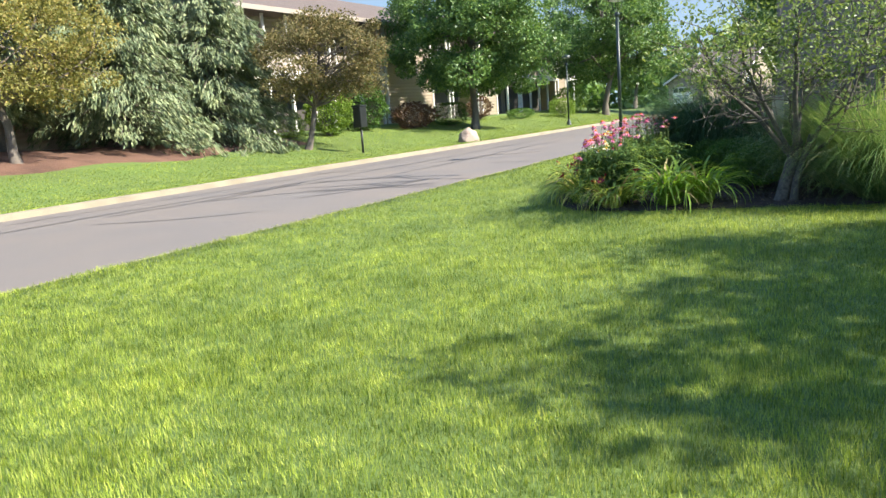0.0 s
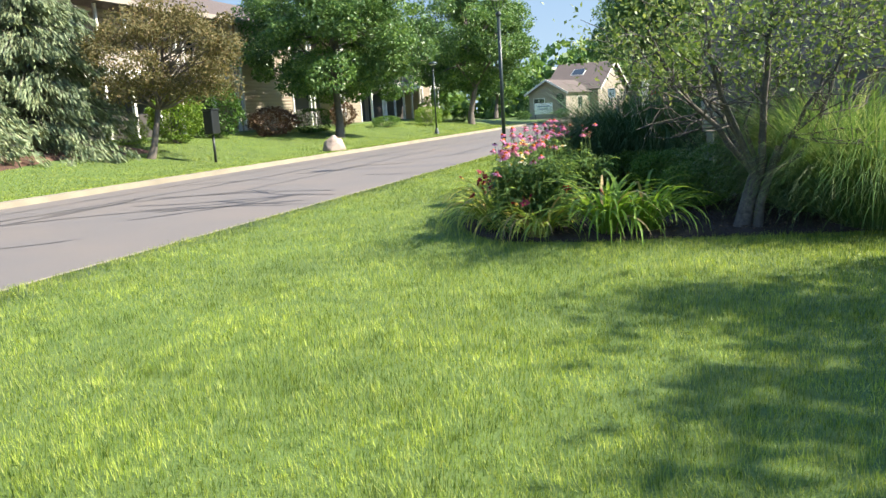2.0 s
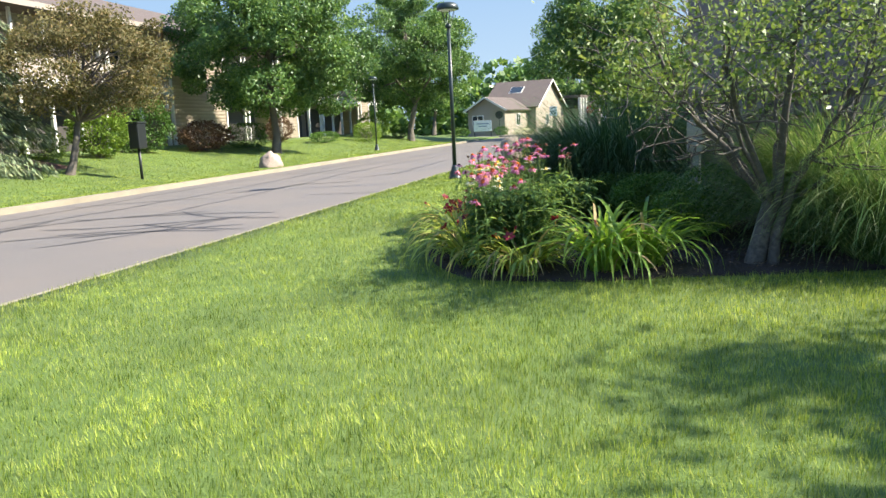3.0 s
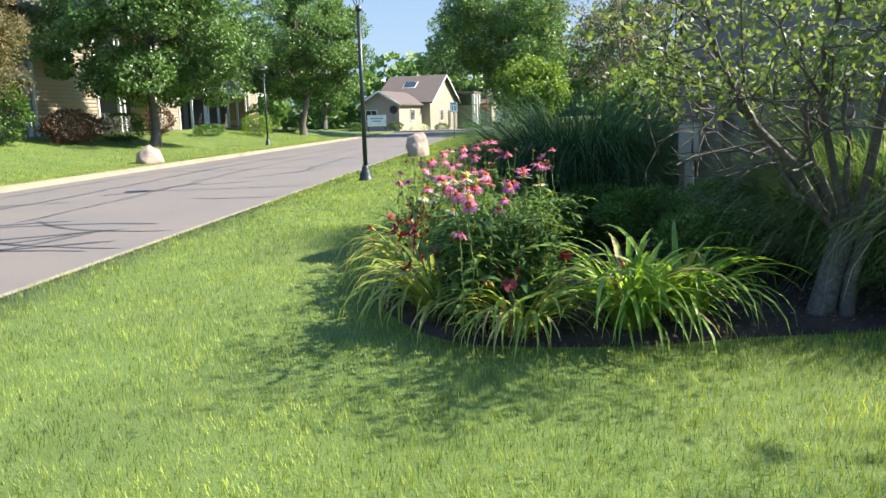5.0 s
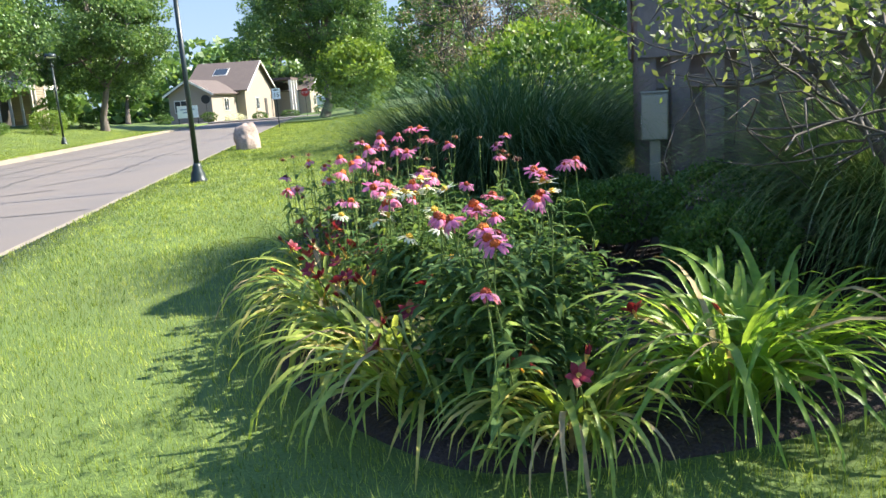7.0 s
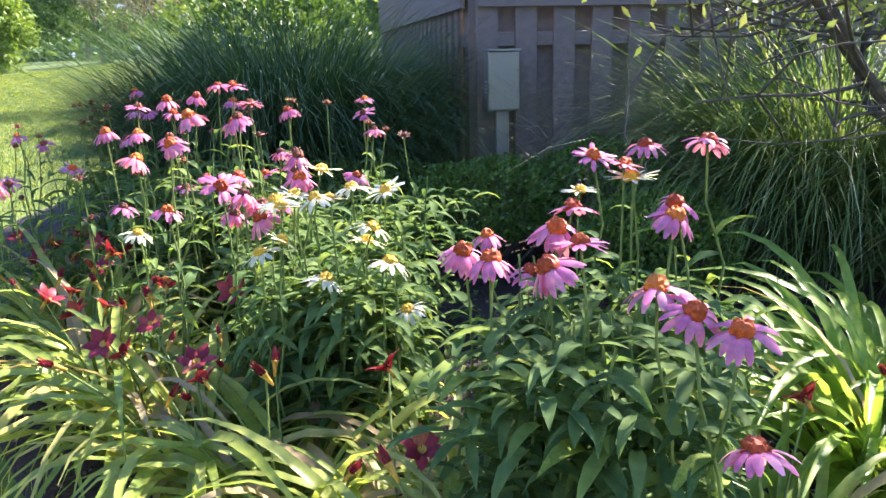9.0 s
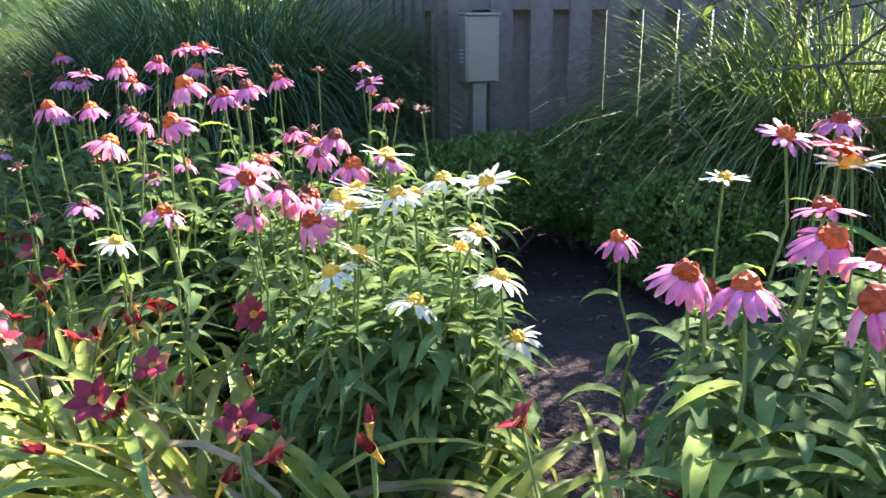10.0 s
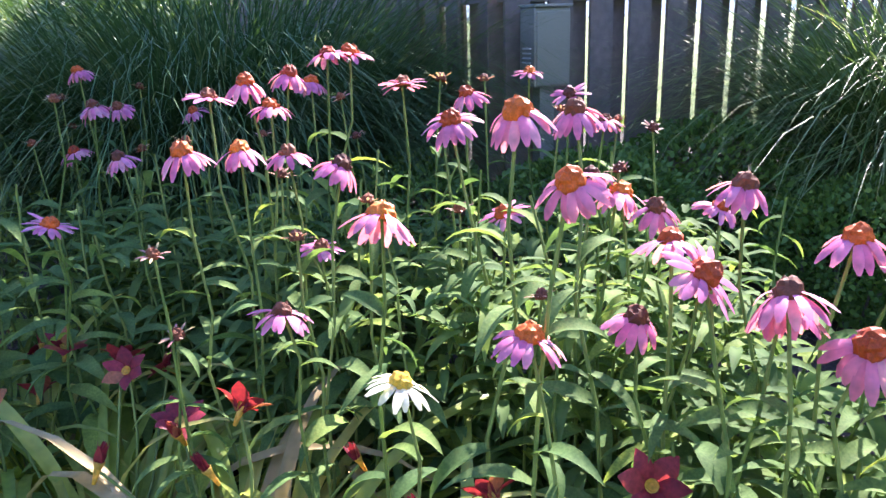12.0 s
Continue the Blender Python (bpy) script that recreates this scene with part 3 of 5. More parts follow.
for k, (u, v, h) in enumerate(((102, 40, 15), (108, 22, 16), (112, 2, 15), (104, -18, 14), (98, -34, 15), (84, -44, 14), (70, -40, 13), (62, -28, 11), (50, -34, 12), (90, 62, 15))):
    put(tree, u, v, name="background_tree", height=h, crown_r=h * 0.42, trunk_r=0.3, leaves=5200, leaf=0.55, mat=M_MAPLE, bark=M_BARK, label="distant green tree beyond the houses", seed=40 + k, fork=0.12, clumps=60, clump_r=1.7, limbs=10, group="distant trees")
for k, (x, y, h) in enumerate(((37, 68, 9.5), (44, 64, 10.5), (52, 60, 11), (30, 57, 5.0))):
    tree("background_tree", x, y, h, h * 0.45, 0.25, 9000, 0.32, M_MAPLE if k < 3 else M_BUSHLIT, M_BARK, "green tree at the end of the lawn", 90 + k, fork=0.08, clumps=70, clump_r=1.2, limbs=10, group="distant trees")
for k, (x, y, w, h) in enumerate(((10.8, 18.2, 3.2, 2.4), (13.2, 21.0, 4.0, 2.8), (18.5, 25.5, 5.0, 3.2))):
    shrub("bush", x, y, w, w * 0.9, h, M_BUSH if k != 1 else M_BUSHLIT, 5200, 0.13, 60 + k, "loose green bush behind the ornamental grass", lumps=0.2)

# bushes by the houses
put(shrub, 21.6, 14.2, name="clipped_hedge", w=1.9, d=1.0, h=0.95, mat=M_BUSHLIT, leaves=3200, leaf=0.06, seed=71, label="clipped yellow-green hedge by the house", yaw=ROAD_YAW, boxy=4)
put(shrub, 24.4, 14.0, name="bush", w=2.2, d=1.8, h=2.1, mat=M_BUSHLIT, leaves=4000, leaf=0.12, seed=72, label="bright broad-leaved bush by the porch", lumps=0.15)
put(shrub, 27.6, 14.4, name="bush", w=2.6, d=1.8, h=2.4, mat=M_BUSH, leaves=4000, leaf=0.12, seed=73, label="tall green bush against the wall", lumps=0.15)
put(shrub, 31.4, 13.6, name="bush", w=3.4, d=1.8, h=1.35, mat=M_BUSHRED, leaves=4600, leaf=0.1, seed=74, label="dark purple-green bush against the wall", lumps=0.18, yaw=ROAD_YAW)
put(shrub, 35.2, 13.4, name="clipped_hedge", w=2.4, d=1.4, h=1.3, mat=M_BUSH, leaves=3600, leaf=0.08, seed=75, label="dark clipped hedge behind the maple", yaw=ROAD_YAW, boxy=4)
put(shrub, 41.0, 14.4, name="bush", w=1.6, d=1.4, h=1.5, mat=M_BUSHRED, leaves=2200, leaf=0.1, seed=76, label="reddish-brown bush by the house wall", lumps=0.2)
put(shrub, 45.0, 13.2, name="clipped_hedge", w=3.4, d=1.0, h=0.7, mat=M_BUSH, leaves=2800, leaf=0.08, seed=77, label="long low green clipped hedge", yaw=ROAD_YAW, boxy=4)
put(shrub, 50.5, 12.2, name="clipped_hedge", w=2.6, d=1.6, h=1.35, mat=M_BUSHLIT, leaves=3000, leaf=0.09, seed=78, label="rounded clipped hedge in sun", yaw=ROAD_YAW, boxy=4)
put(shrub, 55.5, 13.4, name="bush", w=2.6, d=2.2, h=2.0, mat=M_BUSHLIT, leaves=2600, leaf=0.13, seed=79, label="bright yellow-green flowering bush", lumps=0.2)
put(shrub, 60.0, 12.6, name="clipped_hedge", w=1.8, d=1.4, h=1.1, mat=M_BUSH, leaves=1800, leaf=0.1, seed=80, label="small green clipped hedge on lawn", yaw=ROAD_YAW, boxy=4)

# ---- buildings ----
def siding_mesh(length, z0, z1, mat, board=0.19, lap=0.022):
    """Lapped boards facing -y, from x = 0 to length."""
    n = max(1, round((z1 - z0) / board))
    hs = np.linspace(z0, z1, n + 1)
    V, F = [], []
    for k in range(n):
        a, b = hs[k], hs[k + 1]
        i = len(V)
        V += [(0, -lap, a), (length, -lap, a), (length, -0.004, b), (0, -0.004, b), (0, 0, a), (length, 0, a)]
        F += [(i, i + 1, i + 2, i + 3), (i + 4, i + 5, i + 1, i)]
    return mesh_np("siding", np.array(V), np.array(F), mat)


def frame_at(u, v, z=None):
    """A pose whose x runs along the road and whose -y faces it."""
    x, y = place(u, v)
    return pose(x, y, ground_at(x, y) if z is None else z, 0, 0, ROAD_YAW)


def window_part(parent, x, z, w, h, y, name="window"):
    fr = part(name, box_bm((w + 0.16, 0.08, h + 0.16), (0, 0, 0), 0.01), M_TRIM, parent, at=pose(x, y, z))
    part("pane", box_bm((w, 0.02, h)), M_GLASS, fr, at=pose(0, -0.045, 0))
    part("mullion", box_bm((0.05, 0.03, h)), M_TRIM, fr, at=pose(0, -0.06, 0))
    return fr


def terrace_house(u0, u1, seed, label, bay, depth=9.0):
    """A two-storey unit: main wall set back, siding bay in front, porch posts, balcony band, roof."""
    L = u1 - u0
    base = 1.05
    th = thing("terraced_house", frame_at(u0, 17.0, base), label, "house", "terraced houses")
    back, top = 1.8, 5.75
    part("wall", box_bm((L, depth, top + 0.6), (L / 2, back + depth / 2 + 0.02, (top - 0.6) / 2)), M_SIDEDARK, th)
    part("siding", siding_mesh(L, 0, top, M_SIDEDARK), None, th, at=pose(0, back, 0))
    a, b = bay
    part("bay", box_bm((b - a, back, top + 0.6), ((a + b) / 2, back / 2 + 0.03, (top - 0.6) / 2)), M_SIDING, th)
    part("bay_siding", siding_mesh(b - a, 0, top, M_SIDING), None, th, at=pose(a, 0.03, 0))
    side = siding_mesh(back, 0, top, M_SIDING)
    part("bay_side_siding", side, None, th, at=pose(b, 0.03, 0, 0, 0, 90))
    part("bay_side_siding", side, None, th, at=pose(a, back, 0, 0, 0, -90))
    for xx in (a, b):
        part("corner_board", box_bm((0.14, 0.14, top), (0, 0, top / 2), 0.008), M_TRIM, th, at=pose(xx, 0.02, 0))
    for p, q in ((0, a), (b, L)):
        if q - p < 1.2:
            continue
        part("balcony_band", box_bm((q - p - 0.1, back, 0.42), ((p + q) / 2, back / 2, 2.75), 0.01), M_TRIM, th)
        for i in range(max(2, int((q - p) / 1.5))):
            xx = p + 0.25 + (q - p - 0.5) * i / max(1, int((q - p) / 1.5) - 1)
            part("porch_post", box_bm((0.15, 0.15, 2.6), (0, 0, 1.28), 0.01), M_TRIM, th, at=pose(xx, 0.2, 0))
            part("upper_post", box_bm((0.12, 0.12, 2.6), (0, 0, 4.3), 0.01), M_TRIM, th, at=pose(xx, 0.2, 0))
        part("balcony_rail", box_bm((q - p - 0.1, 0.06, 0.85), ((p + q) / 2, 0.2, 3.4), 0.01), M_SIDEDARK, th)
        # flat dark panel that draws the porch's shade on the back wall
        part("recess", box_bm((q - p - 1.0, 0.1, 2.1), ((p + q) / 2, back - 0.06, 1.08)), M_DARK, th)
        window_part(th, (p + q) / 2, 4.3, min(1.5, q - p - 0.6), 1.3, back - 0.06)
    window_part(th, (a + b) / 2, 4.3, min(1.1, (b - a) * 0.5), 1.3, -0.02)
    bm = bmesh.new()
    e = 0.5
    ridge = 2.3
    pts = [(-e * 0.02, -e, top), (L + e * 0.02, -e, top), (L + 0.01, (back + depth) / 2, top + ridge), (-0.01, (back + depth) / 2, top + ridge), (L + 0.01, back + depth + e, top), (-0.01, back + depth + e, top)]
    vs = [bm.verts.new(p) for p in pts]
    for f in ((0, 1, 2, 3), (3, 2, 4, 5), (0, 3, 5), (1, 4, 2), (0, 5, 4, 1)):
        bm.faces.new([vs[i] for i in f])
    bmesh.ops.recalc_face_normals(bm, faces=bm.faces)
    part("roof", bm, M_ROOF, th)
    part("fascia", box_bm((L, 0.05, 0.22), (L / 2, -e - 0.03, top - 0.06)), M_SIDEDARK, th)
    return th


for k, (a, b, bay) in enumerate(((-6, 5.4, (3.0, 8.0)), (5.4, 17.4, (4.5, 11.9)), (17.4, 29.5, (0.1, 1.6)), (29.5, 42.5, (4.8, 10.2)), (42.5, 54.5, (4.4, 7.0)), (54.5, 68, (8.4, 10.4)))):
    terrace_house(a, b, k, "two-storey tan terraced house with white posts", bay)


def gable_house(m, L, D, wall, rise, label, mat, wins, door=None):
    """Gable end faces -y; ridge runs along y."""
    th = thing("house", m, label, "house")
    bm = bmesh.new()
    o = [(-L / 2, 0, -0.6), (L / 2, 0, -0.6), (L / 2, 0, wall), (0, 0, wall + rise), (-L / 2, 0, wall)]
    f0 = [bm.verts.new(p) for p in o]
    f1 = [bm.verts.new((p[0], D, p[2])) for p in o]
    bm.faces.new(f0)
    bm.faces.new(f1[::-1])
    for i in range(5):
        bm.faces.new((f0[i], f1[i], f1[(i + 1) % 5], f0[(i + 1) % 5]))
    bmesh.ops.recalc_face_normals(bm, faces=bm.faces)
    part("wall", bm, mat, th)
    for s in (-1, 1):
        n = math.hypot(L / 2 + 0.4, rise * (L / 2 + 0.4) / (L / 2))
        ang = math.degrees(math.atan2(rise, L / 2))
        part("roof", box_bm((n, D + 0.9, 0.14), (n / 2, 0, 0), 0.01), M_ROOF, th, at=pose(0, D / 2, wall + rise + 0.1, 0, ang, 0 if s > 0 else 180) if s > 0 else pose(0, D / 2, wall + rise + 0.1, 0, 0, 180) @ pose(0, 0, 0, 0, ang, 0))
        part("barge_board", box_bm((n, 0.06, 0.2), (n / 2, 0, 0), 0.005), M_TRIM, th, at=(pose(0, -0.48, wall + rise + 0.06, 0, ang, 0) if s > 0 else pose(0, -0.48, wall + rise + 0.06, 0, 0, 180) @ pose(0, 0, 0, 0, ang, 0)))
    for x, z, w, h in wins:
        window_part(th, x, z, w, h, -0.03)
    if door:
        part("door", box_bm((0.95, 0.06, 2.05), (0, 0, 1.03), 0.01), M_DARK, th, at=pose(door, -0.04, 0))
    return th


HOUSE = pose(29.7, 84.8, 0.1, 0, 0, 50)
gable_house(HOUSE @ pose(0, 2.2, 0, 0, 0, -90), 4.4, 8.4, 2.8, 1.3, "low tan wing of a house with a brown roof", M_HOUSE, [(-1.0, 1.6, 1.2, 1.1)])
gable_house(HOUSE @ pose(14.2, -1.0, 0), 12, 6.6, 3.1, 3.2, "large tan gabled house with a skylight in its roof", M_HOUSE, [(-1.4, 1.5, 1.1, 1.2)], 2.2)
gable_house(HOUSE @ pose(27.5, -5.0, 0), 8, 12, 2.9, 1.9, "tan garden house beyond the maple", M_HOUSE, [(-1.6, 1.5, 1.1, 1.2), (1.4, 1.5, 1.1, 1.2)])
porch = thing("porch", HOUSE @ pose(20.4, -3.4, 0), "entrance porch with tall white posts", "porch")
part("roof", box_bm((5.0, 5.0, 0.3), (2.0, 2.4, 4.3), 0.03), M_ROOF, porch)
for i in range(4):
    part("post", box_bm((0.34, 0.34, 4.2), (0, 0, 2.05), 0.02), M_TRIM, porch, at=pose(-0.2 + i * 1.45, 0.1, 0))
part("back_wall", box_bm((4.6, 0.3, 4.2), (2.0, 4.6, 2.05)), M_SIDEDARK, porch)
side_window = thing("house_window", HOUSE @ pose(4.4, 0, 0), "white-framed window in the tan wall", "window")
window_part(side_window, 0, 1.6, 1.3, 1.2, -0.04, "frame")
skylight = thing("skylight", HOUSE @ pose(12.0, 2.6, 5.13) @ pose(0, 0, 0, 0, -28.1, 0), "blue-grey skylight in the brown roof", "skylight")
part("frame", box_bm((1.7, 1.7, 0.12), (0, 0, 0.12), 0.02), M_TRIM, skylight)
part("pane", box_bm((1.5, 1.5, 0.04), (0, 0, 0.19)), M_GLASS, skylight)
for k, (x, y, w) in enumerate(((28.8, 83.6, 1.6), (31.0, 82.6, 2.2), (33.6, 82.2, 1.6), (36.4, 81.0, 2.0), (40.0, 80.4, 2.4), (24.5, 84.2, 1.8))):
    shrub("garden_bush", x, y, w, 1.2, 1.0, M_WHITE if k == 1 else M_BUSH, 900, 0.13, 90 + k, "low white flowering garden bush" if k == 1 else "low green garden bush", lumps=0.2, stems=False)

# ---- street furniture ----
def lamp_post(x, y, h, label):
    th = thing("street_lamp", pose(x, y, ground_at(x, y)), label, "street lamp", "street lamps")
    part("base", lathe_bm([(0.17, -0.05), (0.17, 0.04), (0.14, 0.07), (0.135, 0.16), (0.10, 0.22), (0.085, 0.30), (0.065, 0.36)]), M_LAMPGREEN, th, smooth=True)
    part("pole", cyl_bm(0.052, 0.045, 0.34, h - 0.55, 16), M_LAMPGREEN, th, smooth=True)
    part("collar", lathe_bm([(0.05, h - 0.58), (0.08, h - 0.56), (0.08, h - 0.50), (0.04, h - 0.47), (0.03, h - 0.44)]), M_LAMPGREEN, th, smooth=True)
    for a in range(4):
        c, s = math.cos(a * math.pi / 2), math.sin(a * math.pi / 2)
        v, f = tubes([[(np.array([0.03 * c, 0.03 * s, h - 0.5]), 0.012), (np.array([0.11 * c, 0.11 * s, h - 0.36]), 0.012), (np.array([0.17 * c, 0.17 * s, h - 0.12]), 0.012)]], 6)
        part("arm", mesh_np("arm", v, f, M_LAMPGREEN, True), None, th)
    part("hood", lathe_bm([(0.27, h - 0.13), (0.28, h - 0.10), (0.26, h - 0.02), (0.20, h + 0.03), (0.06, h + 0.06)]), M_LAMPGREEN, th, smooth=True)
    part("diffuser", lathe_bm([(0.15, h - 0.16), (0.22, h - 0.13), (0.22, h - 0.125)]), M_SIGN, th, smooth=True)


lamp_post(5.44, 22.67, 4.35, "dark green post lamp with a round hood")
x, y = place(43.4, 9.2)
lamp_post(x, y, 4.35, "dark green post lamp on the far lawn")

x, y = place(20.5, 9.55)
post = thing("box_on_post", pose(x, y, ground_at(x, y), 0, 0, ROAD_YAW), "black box on a slim black post beside the road", "post box")
part("post", cyl_bm(0.045, 0.045, -0.1, 1.0, 12), M_BLACK, post, smooth=True)
part("body", box_bm((0.44, 0.36, 0.8), (0, 0, 1.38), 0.03), M_BLACK, post)
part("cap", box_bm((0.5, 0.42, 0.06), (0, 0, 1.81), 0.02), M_BLACK, post)


def boulder(x, y, sx, sy, sz, seed, label):
    bm = bmesh.new()
    bmesh.ops.create_icosphere(bm, subdivisions=4, radius=1)
    for v in bm.verts:
        n = noise.noise(v.co * 1.3 + Vector((seed, 0, 0))) * 0.30 + noise.noise(v.co * 3.5 + Vector((0, seed, 0))) * 0.08 + noise.noise(v.co * 11) * 0.02
        c = v.co * (1 + n)
        c = Vector((math.copysign(min(abs(c.x), 0.86), c.x), math.copysign(min(abs(c.y), 0.88), c.y), c.z))
        v.co = Vector((c.x * sx * (1 - 0.18 * c.z), c.y * sy * (1 - 0.15 * c.z), max(c.z, -0.55) * sz))
    ob = new("boulder", bm_mesh("boulder", bm, M_ROCK, True))
    ob.matrix_basis = pose(x, y, ground_at(x, y) + 0.45 * sz, 0, 0, 20 * seed)
    tagged(ob, label, "boulder", "boulders by the road")


x, y = place(27.2, 8.3)
boulder(x, y, 0.48, 0.4, 0.42, 1, "pale pink granite boulder beside the far kerb")
boulder(10.45, 31.9, 0.5, 0.42, 0.62, 2.3, "upright tan boulder beside the near kerb")


def board_sign(x, y, w, h, z, yaw, label, bars, face):
    th = thing("sign_board", pose(x, y, ground_at(x, y), 0, 0, yaw), label, "sign")
    part("board", box_bm((w, 0.05, h), (0, 0, z), 0.01), face, th)
    for s in (-1, 1):
        part("leg", box_bm((0.08, 0.08, z + h / 2), (s * w * 0.46, 0.07, (z + h / 2) / 2 - 0.05), 0.005), M_BLACK, th)
    for i, (bw, bz) in enumerate(bars):
        part("line_of_print", box_bm((bw, 0.012, 0.1), (0, -0.03, z + bz)), M_SIGNBAR, th)


board_sign(26.0, 81.6, 1.9, 1.15, 1.15, -22, "white sign board with two lines of small print", [(1.3, 0.22), (0.9, -0.05)], M_SIGN)
board_sign(41.5, 83.0, 1.6, 1.3, 1.3, -22, "pale blue and white sign board", [(1.1, 0.3), (0.8, 0.0)], M_SIGN)


def text_mesh(body, size, mat):
    cu = bpy.data.curves.new("text", "FONT")
    cu.body, cu.size, cu.align_x, cu.align_y, cu.extrude = body, size, "CENTER", "CENTER", 0.004
    ob = bpy.data.objects.new("text_tmp", cu)
    scene.collection.objects.link(ob)
    me = bpy.data.meshes.new_from_object(ob)
    bpy.data.objects.remove(ob)
    me.materials.clear()
    me.materials.append(mat)
    return me


def post_sign(name, x, y, top, yaw, label, kind):
    th = thing(name, pose(x, y, ground_at(x, y), 0, 0, yaw), label, "road sign")
    part("post", box_bm((0.05, 0.03, top), (0, 0.04, top / 2 - 0.05), 0.004), M_BLACK, th)
    if kind == "stop":
        bm = bmesh.new()
        bmesh.ops.create_cone(bm, cap_ends=True, segments=8, radius1=0.42, radius2=0.42, depth=0.02, matrix=pose(0, 0, top - 0.3, 90, 0, 0) @ pose(0, 0, 0, 0, 0, 22.5))
        part("face", bm, M_STOP, th)
        part("lettering", text_mesh("STOP", 0.27, M_SIGN), None, th, at=pose(0, -0.018, top - 0.3, 90, 0, 0))
    elif kind == "disc":
        bm = bmesh.new()
        bmesh.ops.create_cone(bm, cap_ends=True, segments=24, radius1=0.42, radius2=0.42, depth=0.03, matrix=pose(0, 0, top - 0.35, 90, 0, 0))
        part("face", bm, M_BLACK, th)
    else:
        part("face", box_bm((0.46, 0.02, 0.6), (0, 0, top - 0.35), 0.004), M_SIGN, th)
        part("lettering", text_mesh("15", 0.34, M_BLACK), None, th, at=pose(0, -0.018, top - 0.42, 90, 0, 0))
        part("line_of_print", box_bm((0.3, 0.01, 0.06), (0, -0.014, top - 0.14)), M_BLACK, th)


post_sign("speed_sign", 19.92, 49.28, 2.3, -25, "white speed sign reading 15 on a thin post", "speed")
post_sign("stop_sign", 36.2, 77.0, 2.6, -25, "red octagonal stop sign on a post", "stop")
post_sign("round_sign", 28.0, 81.9, 2.6, -22, "dark round sign seen from behind", "disc")

# ---- fence and meter box ----
F0 = np.array([5.40, 12.02])
FD = np.array([0.61, -0.79])          # along the front of the fence
FN = np.array([0.79, 0.61])           # away behind it
BOARD = bm_mesh("fence_board", box_bm((0.145, 0.022, 3.25), (0, 0, 1.64), 0.003), M_FENCE)
BACK_BOARD = bm_mesh("fence_board", box_bm((0.192, 0.022, 3.25), (0, 0, 1.64), 0.003), M_FENCE)


def fence(start, along, length, label, name):
    yaw = math.degrees(math.atan2(along[1], along[0]))
    th = thing(name, pose(start[0], start[1], 0, 0, 0, yaw), label, "fence", kind="structure")
    for z in (0.35, 1.35, 3.1):
        part("rail", box_bm((length, 0.068, 0.09), (length / 2, 0.008, z), 0.004), M_FENCE, th)
    part("top_band", box_bm((length, 0.03, 1.72), (length / 2, -0.066, 2.41), 0.004), M_FENCE, th)
    part("cap", box_bm((length + 0.06, 0.16, 0.04), (length / 2, 0, 3.3), 0.006), M_FENCE, th)
    for i in range(int(length / 2.4) + 1):
        part("post", box_bm((0.1, 0.1, 3.3), (i * 2.4 + 0.02, 0.13, 1.63), 0.004), M_FENCE, th)
    n = int(length / 0.26)
    for i in range(n):
        part("board", BOARD, None, th, at=pose(0.07 + i * 0.26, -0.037, 0))
        part("board", BACK_BOARD, None, th, at=pose(0.2 + i * 0.26, 0.055, 0))
    return th


fence(F0, FD, 3.5, "dark brown board fence with narrow gaps", "fence_front")
fence(F0 + FN * 6.5, -FN, 6.4, "dark brown board fence running back", "fence_side")

mx, my = np.array([5.26, 11.75]) + FN * 0.075
meter = thing("meter_box", pose(mx, my, 0, 0, 0, math.degrees(math.atan2(FD[1], FD[0]))), "grey steel electric box on a short post by the fence", "electric box")
part("post", box_bm((0.085, 0.07, 0.95), (0, 0.01, 0.44), 0.006), M_METAL, meter)
bx = part("body", box_bm((0.205, 0.13, 0.37), (0, 0, 1.09), 0.008), M_METAL, meter)
part("door", box_bm((0.19, 0.012, 0.345), (0, -0.07, 1.085), 0.004), M_METAL, bx)
part("rain_lip", box_bm((0.215, 0.15, 0.014), (0, -0.005, 1.282), 0.003), M_METAL, bx)
for i in range(4):
    part("vent_slot", box_bm((0.006, 0.07, 0.008), (-0.104, 0.0, 1.02 + i * 0.022)), M_SIGN, bx)

# ---- flower bed ----
BED = [(2.0, 12.1), (1.74, 11.3), (1.70, 10.5), (1.82, 9.95), (2.2, 9.62), (2.77, 9.32), (3.5, 9.12), (4.2, 8.86), (5.1, 8.6), (6.5, 8.35), (9.5, 8.4), (10.5, 9.6), (9.2, 13.5), (8.0, 15.8), (5.4, 16.2), (3.8, 15.2), (2.75, 13.6)]


def smooth_loop(pts, n=8):
    out = []
    for i in range(len(pts)):
        p = [Vector(pts[(i + k) % len(pts)]) for k in (-1, 0, 1, 2)]
        for t in np.linspace(0, 1, n, endpoint=False):
            out.append(0.5 * ((2 * p[1]) + (p[2] - p[0]) * t + (2 * p[0] - 5 * p[1] + 4 * p[2] - p[3]) * t * t + (3 * p[1] - p[0] - 3 * p[2] + p[3]) * t ** 3))
    return out


EDGE = smooth_loop(BED)
EX, EY = np.array([p[0] for p in EDGE]), np.array([p[1] for p in EDGE])


def in_bed(x, y, grow=0.0):
    """Whether points lie in the bed."""
    cx, cy = EX.mean(), EY.mean()
    ex, ey = EX + np.sign(EX - cx) * grow, EY + np.sign(EY - cy) * grow
    inside = np.zeros(len(x), bool)
    j = len(ex) - 1
    for i in range(len(ex)):
        hit = ((ey[i] > y) != (ey[j] > y)) & (x < (ex[j] - ex[i]) * (y - ey[i]) / (ey[j] - ey[i] + 1e-12) + ex[i])
        inside ^= hit
        j = i
    return inside


